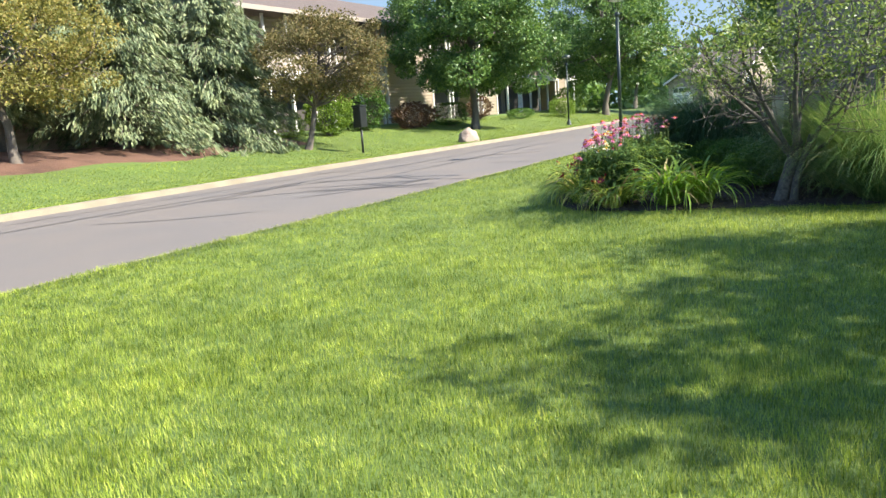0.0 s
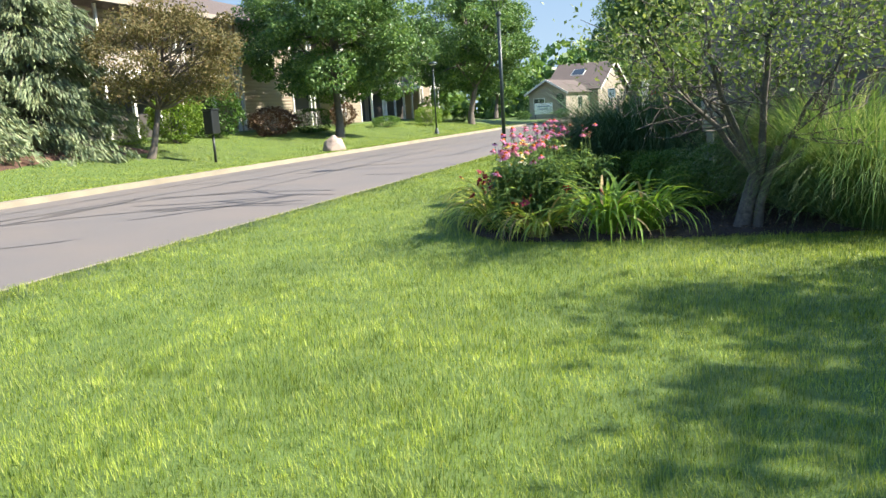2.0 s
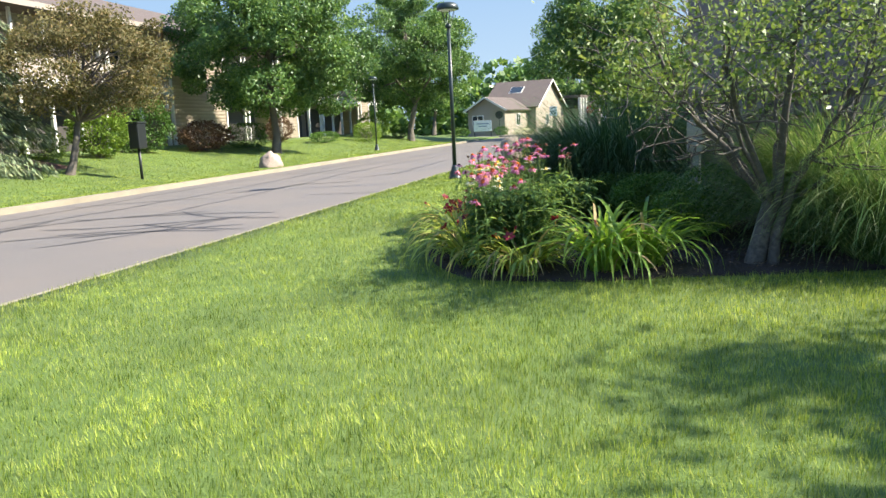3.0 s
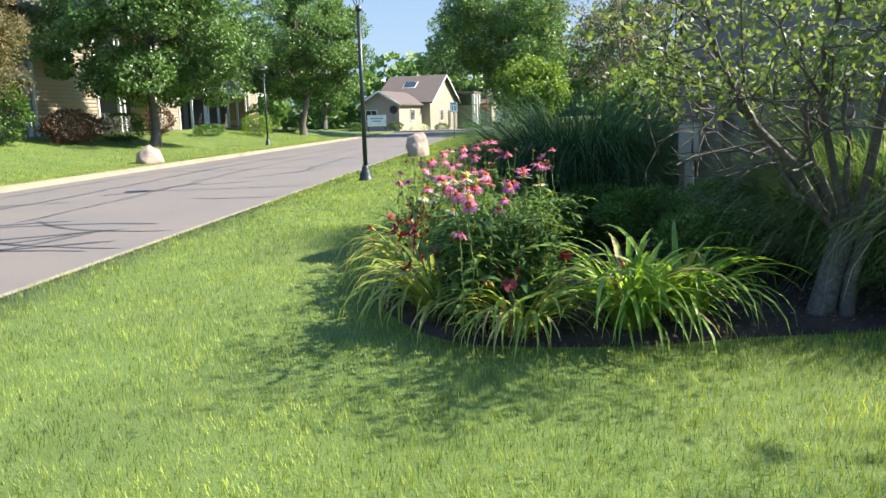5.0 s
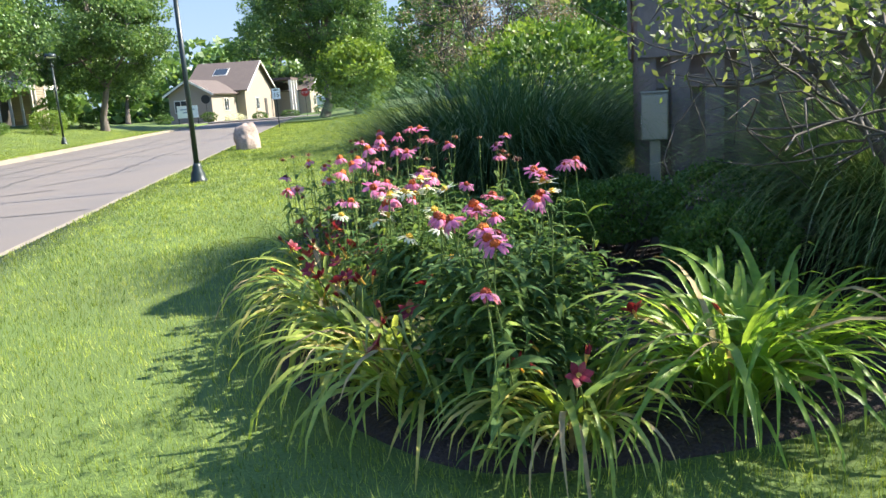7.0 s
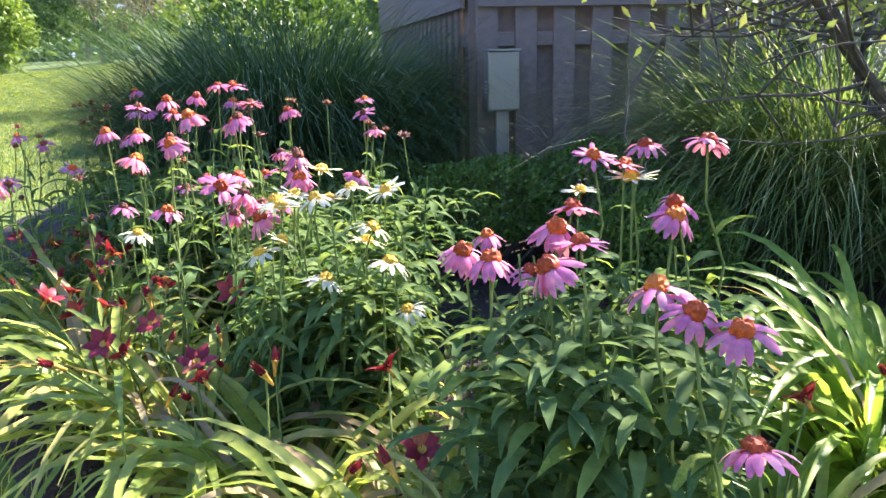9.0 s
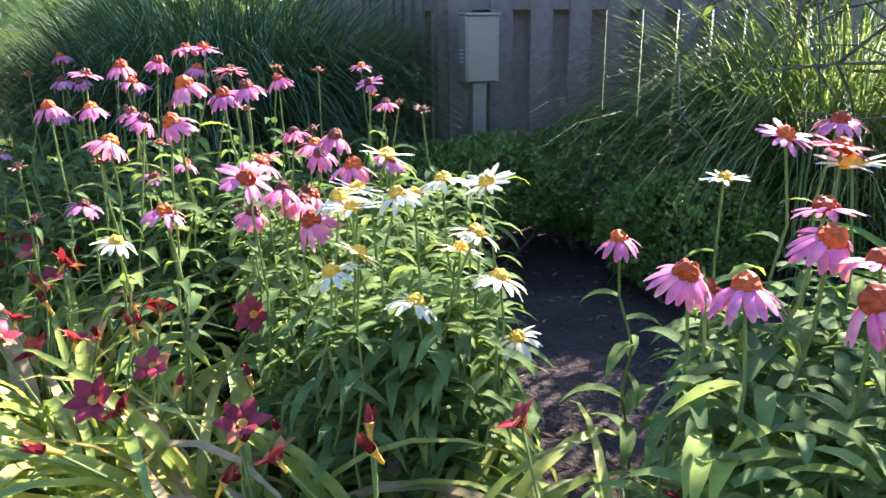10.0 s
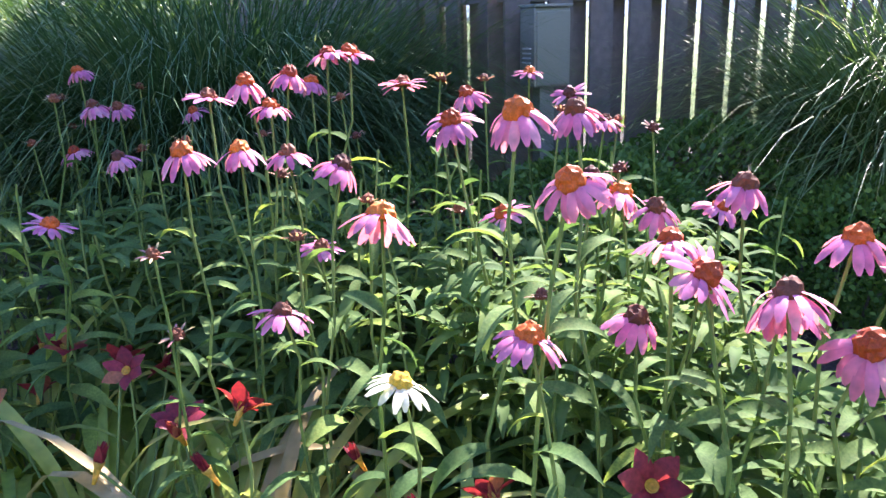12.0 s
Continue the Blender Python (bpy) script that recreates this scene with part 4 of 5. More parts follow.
def build_bed():
    bm = bmesh.new()
    c = bm.verts.new((5.4, 11.6, 0.06))
    rings = []
    for s, z in ((0.55, 0.06), (0.93, 0.045), (0.985, 0.02), (1.0, -0.04)):
        rings.append([bm.verts.new((5.4 + (p[0] - 5.4) * s, 11.6 + (p[1] - 11.6) * s, z + 0.012 * noise.noise(Vector((p[0] * 2, p[1] * 2, s * 4))))) for p in EDGE])
    n = len(EDGE)
    for i in range(n):
        bm.faces.new((c, rings[0][i], rings[0][(i + 1) % n]))
        for a, b in zip(rings, rings[1:]):
            bm.faces.new((a[i], b[i], b[(i + 1) % n], a[(i + 1) % n]))
    bmesh.ops.recalc_face_normals(bm, faces=bm.faces)
    ob = new("mulch_bed", bm_mesh("mulch_bed", bm, M_MULCH, True))
    tagged(ob, "dark bark mulch bed cut into the lawn", "flower bed", kind="structure")
    r = np.random.default_rng(5)
    n = 16000
    x, y = r.uniform(1.6, 7.0, n), r.uniform(8.3, 13.5, n)
    k = in_bed(x, y, -0.04)
    c = np.stack([x[k], y[k], 0.055 + r.uniform(0, 0.02, k.sum())], 1)
    v, f = leaf_quads(c, 0.045, 0.016, r, 0, np.tile([0, 0, 0.0], (len(c), 1)), 0.0)
    v[:, 2] = 0.062 + (v[:, 2] - 0.062) * 0.35
    tagged(new("bark_chips", mesh_np("bark_chips", v, f, M_CHIP)), "scattered dark bark chips", "mulch", kind="stuff")


build_bed()
x, y = place(12, 15)
mb = bmesh.new()
bmesh.ops.create_grid(mb, x_segments=40, y_segments=16, size=1)
for v in mb.verts:
    d = math.hypot(v.co.x, v.co.y)
    u, w = 12.6 + v.co.x * 8.5, 15.2 + v.co.y * (2.9 + 0.7 * noise.noise(Vector((v.co.x * 3, 0, 0))))
    px, py = place(u, w)
    v.co = Vector((px, py, ground_at(px, py) + 0.06 - 0.12 * max(0, abs(v.co.y) - 0.85) * 6 + 0.03 * noise.noise(Vector((px * 2, py * 2, 0)))))
tagged(new("mulch_bank", bm_mesh("mulch_bank", mb, M_MULCHRED, True)), "reddish bark mulch bank under the spruces", "mulch", kind="structure")

# ornamental grass and boxwoods
# first clump coloured as shaded, the next two coloured as sunlit
tall_grass(5.15, 13.4, 1.68, 0.85, 14000, 31, "large fountain of ornamental grass, green darkened for shade", 0.8, 0.45, -35, width=0.0075)
tall_grass(5.65, 9.85, 1.55, 1.0, 7000, 32, "arching ornamental grass clump with sunlight in its colour", 0.5, 0.4, 0, mat=M_MISCLIT)
tall_grass(5.45, 8.85, 1.35, 0.98, 4000, 33, "tall ornamental grass beside the small tree", 0.45, 0.35, 0, mat=M_MISCLIT)
shrub("boxwood", 4.55, 11.55, 1.0, 0.86, 0.70, M_BOX, 9000, 0.03, 51, "rounded boxwood with bare lower stems", group="boxwoods", stems="each", base=0.24, lumps=0.1)
shrub("boxwood", 4.42, 10.55, 0.9, 0.78, 0.62, M_BOX, 9000, 0.03, 52, "rounded tightly clipped dark boxwood", group="boxwoods", stems="each", base=0.1, lumps=0.06)
shrub("boxwood", 5.05, 11.05, 1.0, 0.9, 0.78, M_BOX, 7000, 0.034, 53, "rounded boxwood by the fence", group="boxwoods", stems="each", base=0.12, lumps=0.1)
shrub("boxwood", 4.55, 12.35, 1.1, 0.9, 0.68, M_BOX, 7000, 0.034, 54, "low rounded boxwood under the tall grass", group="boxwoods", stems="each", base=0.1, lumps=0.12)
shrub("boxwood", 3.85, 12.75, 0.9, 0.9, 0.62, M_BOX, 6000, 0.034, 55, "low rounded boxwood at the bed's end", group="boxwoods", stems="each", base=0.1, lumps=0.12)

# ---- daylilies ----
def lily_leaf(k, r, mat):
    L = np.array([1.0])
    e0, e1 = np.radians([[82, -80], [76, -92], [72, -76], [82, -30], [64, -95], [76, -66]][k])
    v, f = ribbons(np.zeros((1, 3)), np.zeros(1), L, np.array([0.042]), np.array([e0]), np.array([e1]), 8, 0.06, 0.4, fold=0.35, twist=r.uniform(-0.5, 0.5), power=1.3)
    return mesh_np("leaf", v, f, mat, True)


_r = np.random.default_rng(3)
LILY = {m.name: [lily_leaf(k, _r, m) for k in range(6)] for m in (M_LILY, M_LILYG, M_DRY)}


def strip_mesh(name, mat, L, w, e0, e1, seg=4, taper=0.3, swell=0.6, fold=-0.2, r0=0.0):
    v, f = ribbons(np.array([[r0, 0.0, 0.0]]), np.zeros(1), np.array([L]), np.array([w]), np.radians([float(e0)]), np.radians([float(e1)]), seg, taper, swell, fold)
    return mesh_np(name, v, f, mat, True)


L_PET = [strip_mesh("petal", M_RED, 0.074, w, 62, e, 6, 0.06, 0.55, -0.25) for w, e in ((0.044, 2), (0.034, -12))]
L_BUDP = strip_mesh("petal", M_RED, 0.06, 0.02, 84, 78, 4, 0.1, 0.4)


def throat_mesh():
    return bm_mesh("throat", lathe_bm([(0.004, -0.03), (0.006, -0.01), (0.008, 0.004), (0.011, 0.013), (0.012, 0.018), (0.009, 0.014), (0.003, 0.008)], 12), M_THROAT, True)


L_THR = throat_mesh()


def daylily(x, y, n, size, seed, mat, label, flowers=5, dry=0.1):
    r = np.random.default_rng(seed)
    th = thing("daylily", pose(x, y, 0.03), label, "daylily", "daylilies along the bed")
    for i in range(int(n * 0.88)):
        a = r.uniform(0, 360)
        q = math.sqrt(r.uniform(0, 1)) * 0.13
        m = M_DRY if r.uniform() < dry else mat
        s = size * r.uniform(0.62, 1.15)
        up = r.uniform() < 0.45 if mat is M_LILYG else False
        part("leaf", LILY[m.name][3 if up else r.integers(0, 6)], None, th, at=pose(q * math.cos(radians(a)), q * math.sin(radians(a)), 0, r.normal() * 8, r.normal() * 8, a + r.normal() * 35) @ Matrix.Diagonal((s, s * r.uniform(0.7, 1.1), s, 1)))
    for i in range(flowers):
        a, d, h = r.uniform(0, 2 * math.pi), r.uniform(0.05, 0.34), size * r.uniform(0.46, 0.68)
        tip = np.array([d * math.cos(a), d * math.sin(a), h])
        st = part("scape", mesh_np("scape", *tubes([limb((0, 0, 0), tip, 0.004, 0.003, r, 0.05, 5)], 5), M_STEM, True), None, th)
        bud = r.uniform() < 0.35
        m = Matrix.Translation(tip) @ pose(0, 0, 0, r.uniform(-45, 45), r.uniform(-45, 45), r.uniform(0, 360)) @ Matrix.Scale(r.uniform(0.7, 0.95), 4)
        fl = part("bloom", L_THR, None, th, "wine-red bloom with a yellow throat", at=m)
        for k in range(6):
            part("petal", L_BUDP if bud else L_PET[k % 2], None, fl, at=pose(0, 0, 0.0, 0, r.normal() * 6, 60 * k + r.normal() * 5))
    return th


for k, (x, y, n, s, fl, g) in enumerate(((2.26, 9.84, 130, 0.68, 6, 0), (2.94, 9.6, 200, 0.9, 1, 1), (3.34, 9.58, 100, 0.86, 0, 1), (2.0, 10.5, 120, 0.76, 5, 0), (2.05, 10.9, 110, 0.78, 6, 0), (2.14, 11.3, 115, 0.8, 7, 0),
                                       (2.26, 11.72, 105, 0.82, 9, 0), (2.46, 12.15, 100, 0.82, 8, 0), (2.66, 12.55, 95, 0.8, 7, 0), (2.95, 12.95, 85, 0.74, 7, 0), (3.2, 13.4, 60, 0.56, 3, 0))):
    daylily(x, y, n, s, 100 + k, M_LILYG if g else M_LILY, "daylily clump with arching light green leaves" if g else "daylily clump with wine-red blooms", fl)

# ---- coneflowers ----
def cone_mesh(name, mat, rad=0.0198, h=0.0205):
    """A bristly dome."""
    bm = bmesh.new()
    bmesh.ops.create_icosphere(bm, subdivisions=3, radius=1)
    for v in bm.verts:
        sp = 1 + 0.09 * noise.noise(v.co * 9) + 0.14 * math.sin(v.index * 12.9898)
        v.co = Vector((v.co.x * rad * sp, v.co.y * rad * sp, max(v.co.z, -0.25) * h * sp))
    return bm_mesh(name, bm, mat)


PET = {("pink", 0): [strip_mesh("petal", M_PINK, 0.050 * k, 0.0165, -4, e, r0=0.015) for k, e in ((1, -60), (0.92, -70), (1.08, -52))],
       ("pink", 1): [strip_mesh("petal", M_PINK, 0.050 * k, 0.0165, -24, e, r0=0.015) for k, e in ((1, -70), (0.9, -80), (1.08, -62))],
       ("pink", 2): [strip_mesh("petal", M_PINK, 0.046 * k, 0.0155, 8, e, r0=0.015) for k, e in ((1, -28), (0.9, -38), (1.08, -20))],
       ("white", 0): [strip_mesh("petal", M_WHITE, 0.050 * k, 0.0145, 4, e, r0=0.011) for k, e in ((1, -48), (0.9, -58), (1.08, -36))],
       ("white", 1): [strip_mesh("petal", M_WHITE, 0.046 * k, 0.013, 15, e, r0=0.010) for k, e in ((1, -16), (0.9, -28), (1.08, -5))],
       ("faded", 0): [strip_mesh("petal", M_FADED, 0.026 * k, 0.006, 30, e, r0=0.009) for k, e in ((1, 8), (0.7, 20), (1.15, -10))]}
CONE = {"pink": cone_mesh("cone", M_CONE), "white": cone_mesh("cone", M_CONEYEL, 0.0175, 0.017), "faded": cone_mesh("cone", M_CONEDARK, 0.014, 0.017), "dark": cone_mesh("cone", M_CONEDARK, 0.019, 0.021)}


def leaf_mesh(k):
    r = np.random.default_rng(k)
    v, f = ribbons(np.zeros((1, 3)), np.zeros(1), np.array([1.0]), np.array([0.21 + 0.045 * (k % 3)]), np.radians([18.0 + 12 * (k % 3)]), np.radians([-38.0 - 12 * (k % 2)]), 6, 0.02, 0.3, fold=0.4, twist=r.uniform(-0.3, 0.3))
    return mesh_np("leaf", v, f, M_LEAF, True)


LEAF = [leaf_mesh(k) for k in range(6)]


def stalk(th, top, r, leaves, rad=0.0034, z_lo=0.1, z_hi=0.85, size=0.15):
    line = limb((r.normal() * 0.01, r.normal() * 0.01, -0.02), top, rad * 1.25, rad * 0.8, r, 0.03, 7)
    part("stem", mesh_np("stem", *tubes([line], 6), M_STEM, True), None, th)
    p = np.array([q for q, _ in line])
    for i in range(leaves):
        t = z_lo + (z_hi - z_lo) * (i + r.uniform(0, 0.8)) / leaves
        k = min(int(t * 6), 5)
        c = p[k] + (p[k + 1] - p[k]) * (t * 6 - k)
        s = size * (1.25 - 0.75 * t) * r.uniform(0.75, 1.25)
        part("leaf", LEAF[r.integers(0, 6)], None, th, at=Matrix.Translation(c) @ pose(0, 0, 0, r.normal() * 14, r.uniform(-20, 38), i * 137.5 + r.normal() * 20) @ Matrix.Scale(s, 4))


def coneflower(x, y, z, kind, seed, scale=1.0, leaves=9):
    """One flowering stalk whose bloom stands at height z."""
    r = np.random.default_rng(seed)
    g = 0.05
    bx, by = x + r.normal() * 0.05, y + r.normal() * 0.05
    colour = {"pink": "pink coneflower with an orange cone", "white": "white coneflower with a golden cone", "faded": "fading coneflower with a brown cone", "dark": "pink coneflower with a dark cone"}[kind]
    th = thing("coneflower", pose(bx, by, g), colour + " on a leafy stalk", "flower", "coneflowers in the bed")
    top = np.array([x - bx, y - by, z - g])
    stalk(th, top, r, leaves)
    tilt = Matrix.Translation(top) @ pose(0, 0, 0, r.normal() * 13, r.normal() * 13, r.uniform(0, 360)) @ Matrix.Scale(scale * r.uniform(0.9, 1.1), 4)
    key = "pink" if kind == "dark" else kind
    style = {"pink": (0, 0, 1, 1, 2), "white": (0, 0, 1), "faded": (0,)}[key]
    pets = PET[(key, style[r.integers(0, len(style))])]
    head = part("cone", CONE[kind], None, th, at=tilt)
    n = {"pink": 17, "white": 15, "faded": 9}[key]
    for i in range(n):
        if r.uniform() > 0.05:
            part("petal", pets[r.integers(0, 3)], None, head, at=pose(0, 0, 0, r.normal() * 8, r.normal() * 6, 360 * i / n + r.normal() * 4))
    return th


BLOOMS = (
    ((2.01, 10.22, 0.90), (2.16, 10.26, 0.94), (2.26, 10.26, 0.96), (2.55, 10.31, 1.03), (2.65, 10.21, 1.05), (2.50, 10.22, 1.02), (2.31, 10.06, 0.95), (2.00, 10.02, 0.89), (1.96, 9.95, 0.87), (2.08, 10.37, 0.88),
     (2.13, 10.20, 0.92), (2.52, 10.04, 1.08), (2.35, 10.07, 0.97), (1.93, 9.87, 0.86), (1.84, 9.83, 0.71), (2.12, 10.45, 0.88), (2.42, 10.42, 0.76), (2.566, 10.605, 0.80)),
    ((2.26, 11.06, 0.81), (2.32, 10.97, 0.70), (2.41, 10.82, 0.74), (2.30, 11.09, 0.89), (2.40, 11.00, 0.90), (2.42, 11.14, 0.90), (2.43, 10.95, 0.93), (2.41, 10.87, 0.83), (2.48, 10.87, 0.92), (2.51, 11.11, 0.96),
     (2.44, 10.79, 0.60), (2.43, 11.82, 0.72), (2.36, 11.02, 0.91), (2.34, 11.14, 0.90), (2.22, 11.10, 0.78), (2.45, 10.92, 0.78), (2.50, 10.20, 0.99), (2.75, 10.41, 0.905)),
    ((2.52, 11.44, 0.92), (2.41, 11.41, 0.91), (2.67, 11.32, 0.97), (2.88, 11.50, 0.91), (2.55, 11.66, 1.10), (2.69, 11.58, 1.085), (2.48, 11.85, 0.96), (2.39, 11.58, 1.03), (2.40, 11.31, 0.89), (2.39, 11.63, 0.82),
     (2.72, 12.29, 1.01), (2.80, 11.44, 0.90), (3.16, 12.25, 1.12), (3.21, 12.17, 1.16), (3.20, 11.99, 1.09), (3.02, 12.24, 1.06), (3.05, 12.31, 1.11), (2.92, 12.33, 1.09), (3.27, 11.85, 1.06), (2.93, 11.83, 1.04),
     (2.92, 12.17, 0.975), (2.81, 12.22, 1.0), (2.85, 12.70, 0.83), (2.79, 12.01, 0.975), (3.26, 12.13, 1.16), (2.36, 11.22, 0.84), (2.46, 11.30, 0.85), (2.52, 11.20, 0.93)),
)
_n = 0
for group, kind in zip(BLOOMS, ("pink", "white", "pink")):
    for x, y, z in group:
        _n += 1
        coneflower(x, y, z, "dark" if (kind == "pink" and y > 11 and _n % 3 == 0) else kind, 200 + _n, 1.08 if kind == "white" else 0.98, 12)
_r = np.random.default_rng(77)
for k in range(46):       # the further blooms and spent heads between them
    x, y = _r.uniform(2.5, 3.7), _r.uniform(11.3, 13.4)
    if x < 2.2 + (y - 11.3) * 0.25:
        x += 0.5
    coneflower(x, y, 0.62 + 0.26 * (x - 2.2) + _r.uniform(-0.06, 0.16), ("faded", "pink", "faded", "dark")[k % 4], 400 + k, 0.9, 8)
for k in range(16):
    x, y = _r.uniform(3.0, 3.9), _r.uniform(12.9, 13.9)
    coneflower(x, y, _r.uniform(0.85, 1.08), "faded", 500 + k, 1.0, 9)
for k in range(140):       # leafy stalks with no bloom
    if k < 34:
        x, y, h = _r.uniform(1.95, 2.6), _r.uniform(9.95, 10.36), _r.uniform(0.45, 0.8)
    elif k < 60:
        x, y, h = _r.uniform(2.3, 2.62), _r.uniform(10.88, 11.35), _r.uniform(0.4, 0.72)
    else:
        x, y, h = _r.uniform(2.42, 3.5), _r.uniform(11.2, 13.3), _r.uniform(0.5, 0.88)
        if x < 2.66 + (y - 11.3) * 0.36:
            x += 0.45
    th = thing("coneflower_foliage", pose(x, y, 0.05), "leafy green coneflower stalk with no bloom", "plant", "coneflower stalks")
    stalk(th, np.array([_r.normal() * 0.08, _r.normal() * 0.08, h]), _r, 17, z_lo=0.08, z_hi=0.98, size=0.185)

# the thick of the leaves between the stalks
def undergrowth():
    r = np.random.default_rng(79)
    B = []
    for n, (x0, x1, y0, y1, z1) in ((1500, (1.9, 2.66, 9.92, 10.42, 0.74)), (900, (2.28, 2.66, 10.85, 11.3, 0.66)), (4600, (2.42, 3.7, 11.15, 13.5, 0.7))):
        x, y = r.uniform(x0, x1, n), r.uniform(y0, y1, n)
        k = (x > 2.62 + (y - 11.3) * 0.36) | (y < 11.2)
        B.append(np.stack([x, y, 0.08 + (z1 - 0.08) * r.uniform(0, 1, n) ** 0.8], 1)[k])
    b = np.concatenate(B)
    n = len(b)
    v, f = ribbons(b, r.uniform(0, 2 * np.pi, n), r.uniform(0.08, 0.15, n), r.uniform(0.02, 0.036, n), np.radians(r.uniform(-5, 45, n)), np.radians(r.uniform(-75, -20, n)), 4, 0.03, 0.35, fold=0.35)
    tagged(new("coneflower_leaves", mesh_np("coneflower_leaves", v, f, M_LEAF, True)), "thick mass of dull green coneflower leaves", "leaves", kind="stuff")


undergrowth()


def far_woods():
    """A belt of trees beyond the last houses."""
    r = np.random.default_rng(80)
    P = []
    for k in range(150):
        a = radians(r.uniform(18, 128))
        d = r.uniform(118, 150)
        x, y, h = math.cos(a) * d, 6 + math.sin(a) * d, r.uniform(6, 11)
        c = r.normal(size=(230, 3))
        c /= np.linalg.norm(c, axis=1, keepdims=True)
        c *= (1 + 0.25 * np.sin(c[:, :1] * 5 + k) * np.sin(c[:, 2:] * 6)) * np.array([h * 0.5, h * 0.5, h * 0.55])
        P.append(c + np.array([x, y, h * 0.5]))
    P = np.concatenate(P)
    P[:, 2] = np.maximum(P[:, 2], 0.2)
    tagged(new("far_woods", mesh_np("far_woods", *leaf_quads(P, 1.5, 1.1, r, 0.1), M_MAPLE)), "belt of green trees beyond the houses", "woods", kind="stuff")


far_woods()

# ---- lawn blades, last ----
def lawn():
    """Blades thick on the ground beside the walk, thinning and widening away from it."""
    r = np.random.default_rng(9)
    n = 2600000
    x = r.uniform(0, 1, n)
    y = 0.8 + 59 * r.uniform(0, 1, n) ** 2.3
    half = 3.0 + y * 0.75
    x = (2 * x - 1) * half
    walk_x = 0.02 * np.clip(y, 0, 12) ** 1.5
    d = np.hypot(x - walk_x, np.maximum(0, y - 11.5))
    w = 0.0040 + 0.0008 * np.clip(d - 2.2, 0, 40)
    have = n / (59 * 2.3 * ((y - 0.8) / 59 + 1e-4) ** (1.3 / 2.3)) / (2 * half)
    want = 8800 * (0.0040 / w) ** 1.6
    v = (x - ORIGIN[0]) * ACROSS[0] + (y - ORIGIN[1]) * ACROSS[1]
    k = (r.uniform(size=n) < want / have) & (v < ROAD_NEAR - 0.03) & ~in_bed(x, y, 0.0) & (v > -16)
    x, y, w = x[k], y[k], w[k]
    n = len(x)
    tuft = np.sin(x * 23 + 3 * np.sin(y * 17)) * np.sin(y * 29 + 3 * np.sin(x * 13))
    patch = np.sin(x * 2.3 + 2 * np.sin(y * 1.9)) * np.sin(y * 2.9 + 2 * np.sin(x * 1.7))
    L = (0.03 + 0.034 * r.uniform(size=n)) * (1 + 0.3 * tuft) * (1 + 0.22 * patch)
    az = r.normal(size=n) * 1.5 + 3 * np.sin(x * 5 + 2 * np.sin(y * 4)) + 2 * np.cos(y * 6)
    lean = r.uniform(0.1, 0.75, n) * L
    b = np.stack([x, y, land(x, y) - 0.004], 1)
    s = np.stack([-np.sin(az), np.cos(az), np.zeros(n)], 1) * (w / 2)[:, None]
    tip = b + np.stack([np.cos(az) * lean, np.sin(az) * lean, np.sqrt(np.maximum(L * L - lean * lean, 1e-5))], 1)
    V = np.stack([b - s, b + s, tip], 1).reshape(-1, 3)
    F = np.arange(3 * n).reshape(-1, 3)
    tagged(new("lawn_grass", mesh_np("lawn_grass", V, F, M_GRASS)), "short bright green lawn grass", "grass", kind="stuff")


def far_lawn():
    r = np.random.default_rng(10)
    n = 170000
    u, v = r.uniform(-2, 60, n), ROAD_FAR + 0.05 + 7.5 * r.uniform(0, 1, n) ** 1.3
    k = ~((u > 4) & (u < 21) & (v > 12.2))
    u, v = u[k], v[k]
    n = len(u)
    x, y = ORIGIN[0] + ALONG[0] * u + ACROSS[0] * v, ORIGIN[1] + ALONG[1] * u + ACROSS[1] * v
    b = np.stack([x, y, land(x, y) - 0.01], 1)
    a = r.uniform(0, 2 * np.pi, n)
    s = np.stack([-np.sin(a), np.cos(a), np.zeros(n)], 1) * 0.011
    tip = b + np.stack([np.cos(a) * 0.03, np.sin(a) * 0.03, r.uniform(0.025, 0.05, n)], 1)
    V = np.stack([b - s, b + s, tip], 1).reshape(-1, 3)
    tagged(new("far_lawn_grass", mesh_np("far_lawn_grass", V, np.arange(3 * n).reshape(-1, 3), M_GRASS)), "short green grass on the far bank", "grass", kind="stuff")


lawn()
far_lawn()

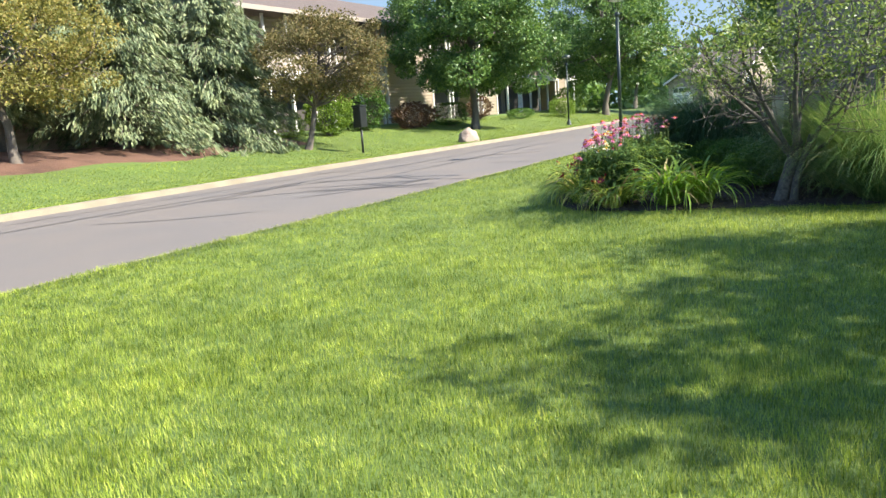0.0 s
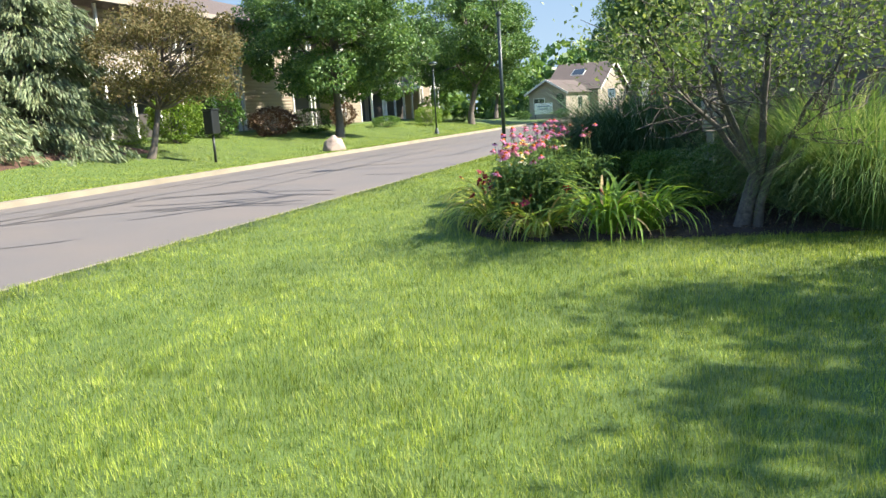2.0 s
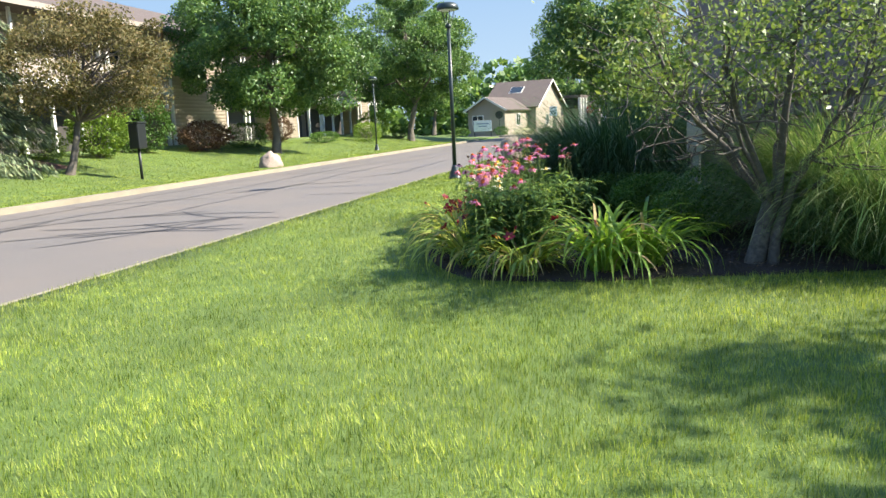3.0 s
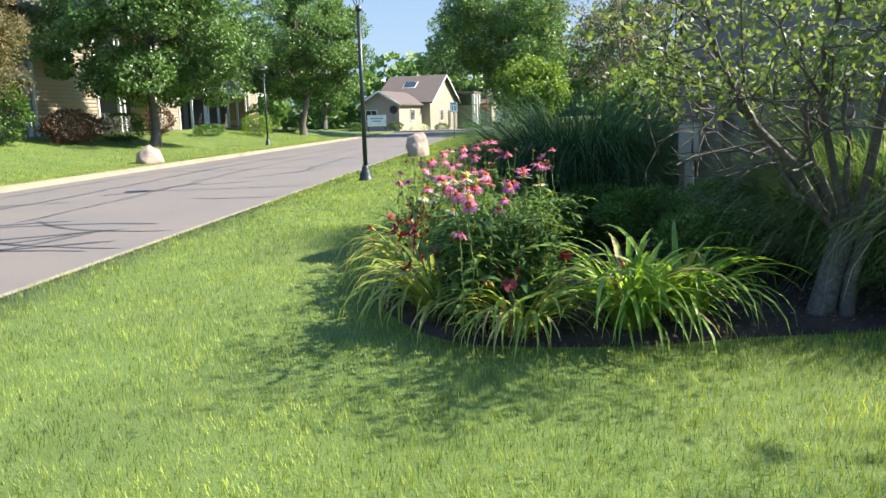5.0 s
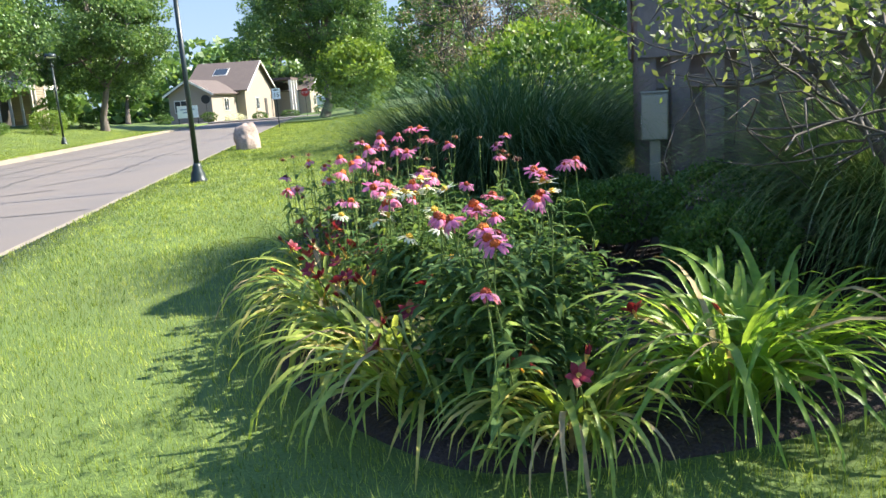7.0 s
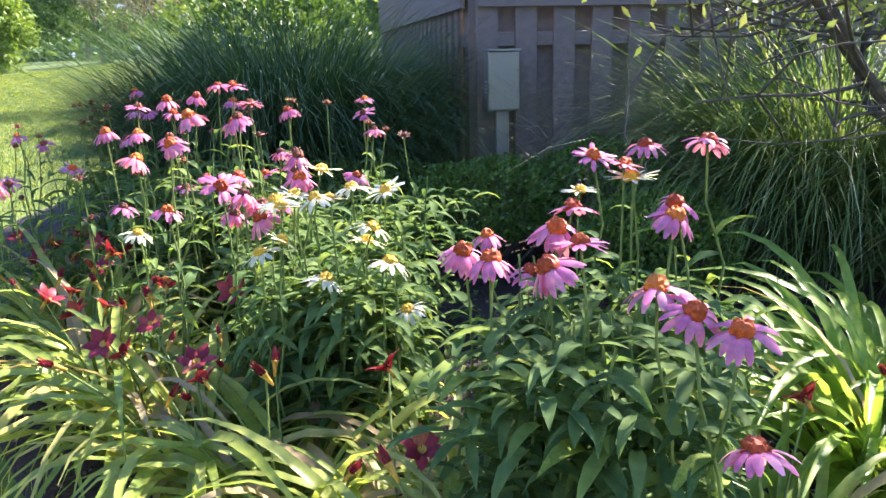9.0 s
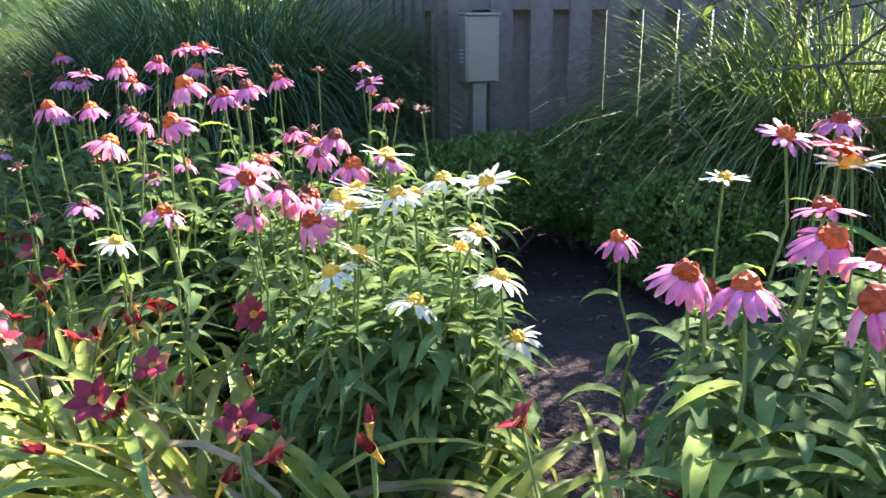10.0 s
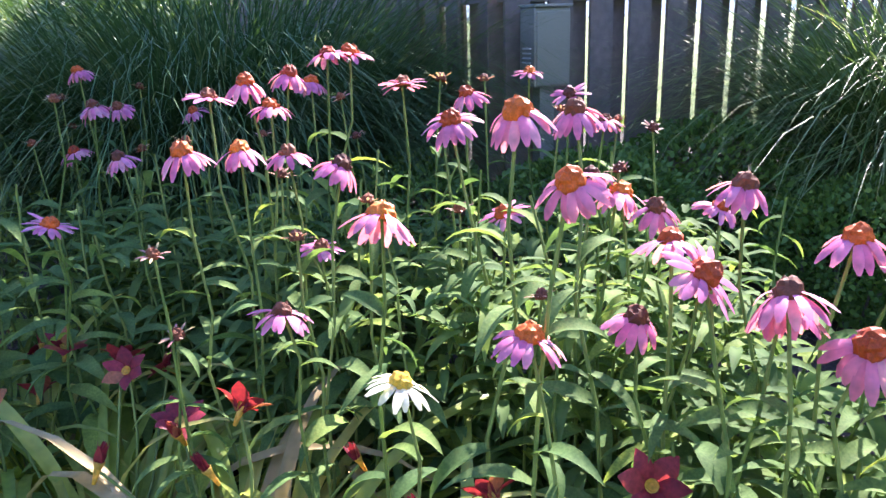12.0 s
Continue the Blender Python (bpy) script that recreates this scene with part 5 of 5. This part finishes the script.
# sealed cracks in the asphalt
def cracks():
    """Long wandering seams, a few across, and one tangle of looping sealant."""
    r = np.random.default_rng(4)
    lines = [([(u, 5.1 - 0.012 * (u - 5) ** 1.0 + 0.22 * math.sin(u * 0.31) + 0.04 * r.normal()) for u in np.arange(-6, 70, 0.5)], 0.034),
             ([(u, 3.35 + 0.25 * math.sin(u * 0.23 + 2) + 0.05 * r.normal()) for u in np.arange(12, 62, 0.5)], 0.03),
             ([(u, 1.5 + 0.2 * math.sin(u * 0.27) + 0.05 * r.normal()) for u in np.arange(22, 58, 0.5)], 0.026),
             ([(u, 6.3 + 0.15 * math.sin(u * 0.4) + 0.04 * r.normal()) for u in np.arange(4, 40, 0.5)], 0.022)]
    for u0, v0, a0, turn, n, w in ((5.0, 4.9, -0.1, 0.015, 26, 0.036), (4.2, 4.2, -1.25, 0.05, 14, 0.024), (7.2, 4.6, -0.55, -0.02, 22, 0.034), (8.3, 4.8, 0.2, -0.085, 22, 0.04), (10.9, 4.5, -0.95, -0.035, 18, 0.038),
                                   (12.2, 2.9, -2.5, 0.06, 20, 0.036), (9.6, 4.0, -1.5, 0.02, 16, 0.042), (8.6, 2.6, -0.9, -0.01, 12, 0.045), (7.6, 2.4, -0.5, 0.03, 16, 0.036), (8.9, 3.2, -1.2, 0.07, 14, 0.04),
                                   (10.2, 2.4, -2.2, 0.03, 14, 0.034), (16.3, 4.2, -0.9, 0.06, 16, 0.034), (15.4, 1.7, -2.0, 0.05, 12, 0.03), (18.6, 3.1, -1.1, 0.03, 8, 0.05), (24.0, 6.2, -1.5, 0.02, 30, 0.026),
                                   (31.0, 6.8, -1.6, -0.02, 34, 0.026), (38.5, 6.5, -1.4, 0.01, 30, 0.03), (46.0, 6.8, -1.7, 0.02, 34, 0.03), (20.5, 2.6, -0.6, 0.02, 16, 0.026), (13.4, 6.6, -0.8, -0.03, 14, 0.024)):
        pts, u, v, a = [], u0, v0, a0
        for _ in range(n):
            pts.append((u, v))
            a += turn + r.normal() * 0.05
            u, v = u + math.cos(a) * 0.24, v + math.sin(a) * 0.24
            if not (-0.25 < v < 7.2):
                break
        lines.append((pts, w))
    V, F = [], []
    for pts, width in lines:
        p = np.array([place(*q) for q in pts])
        t = np.gradient(p, axis=0)
        s = np.stack([-t[:, 1], t[:, 0]], 1) / (np.linalg.norm(t, axis=1, keepdims=True) + 1e-9)
        w = width * r.uniform(0.6, 1.35, len(p))[:, None]
        w[0] = w[-1] = 0.004
        o = len(V)
        for a, b in zip(p - s * w, p + s * w):
            V += [(*a, ROAD_Z + 0.005), (*b, ROAD_Z + 0.005)]
        F += [(o + 2 * i, o + 2 * i + 1, o + 2 * i + 3, o + 2 * i + 2) for i in range(len(p) - 1)]
    tagged(new("crack_sealant", mesh_np("crack_sealant", np.array(V), np.array(F), M_SEAL)), "dark wandering lines of crack sealant", "road marking", kind="structure")


cracks()
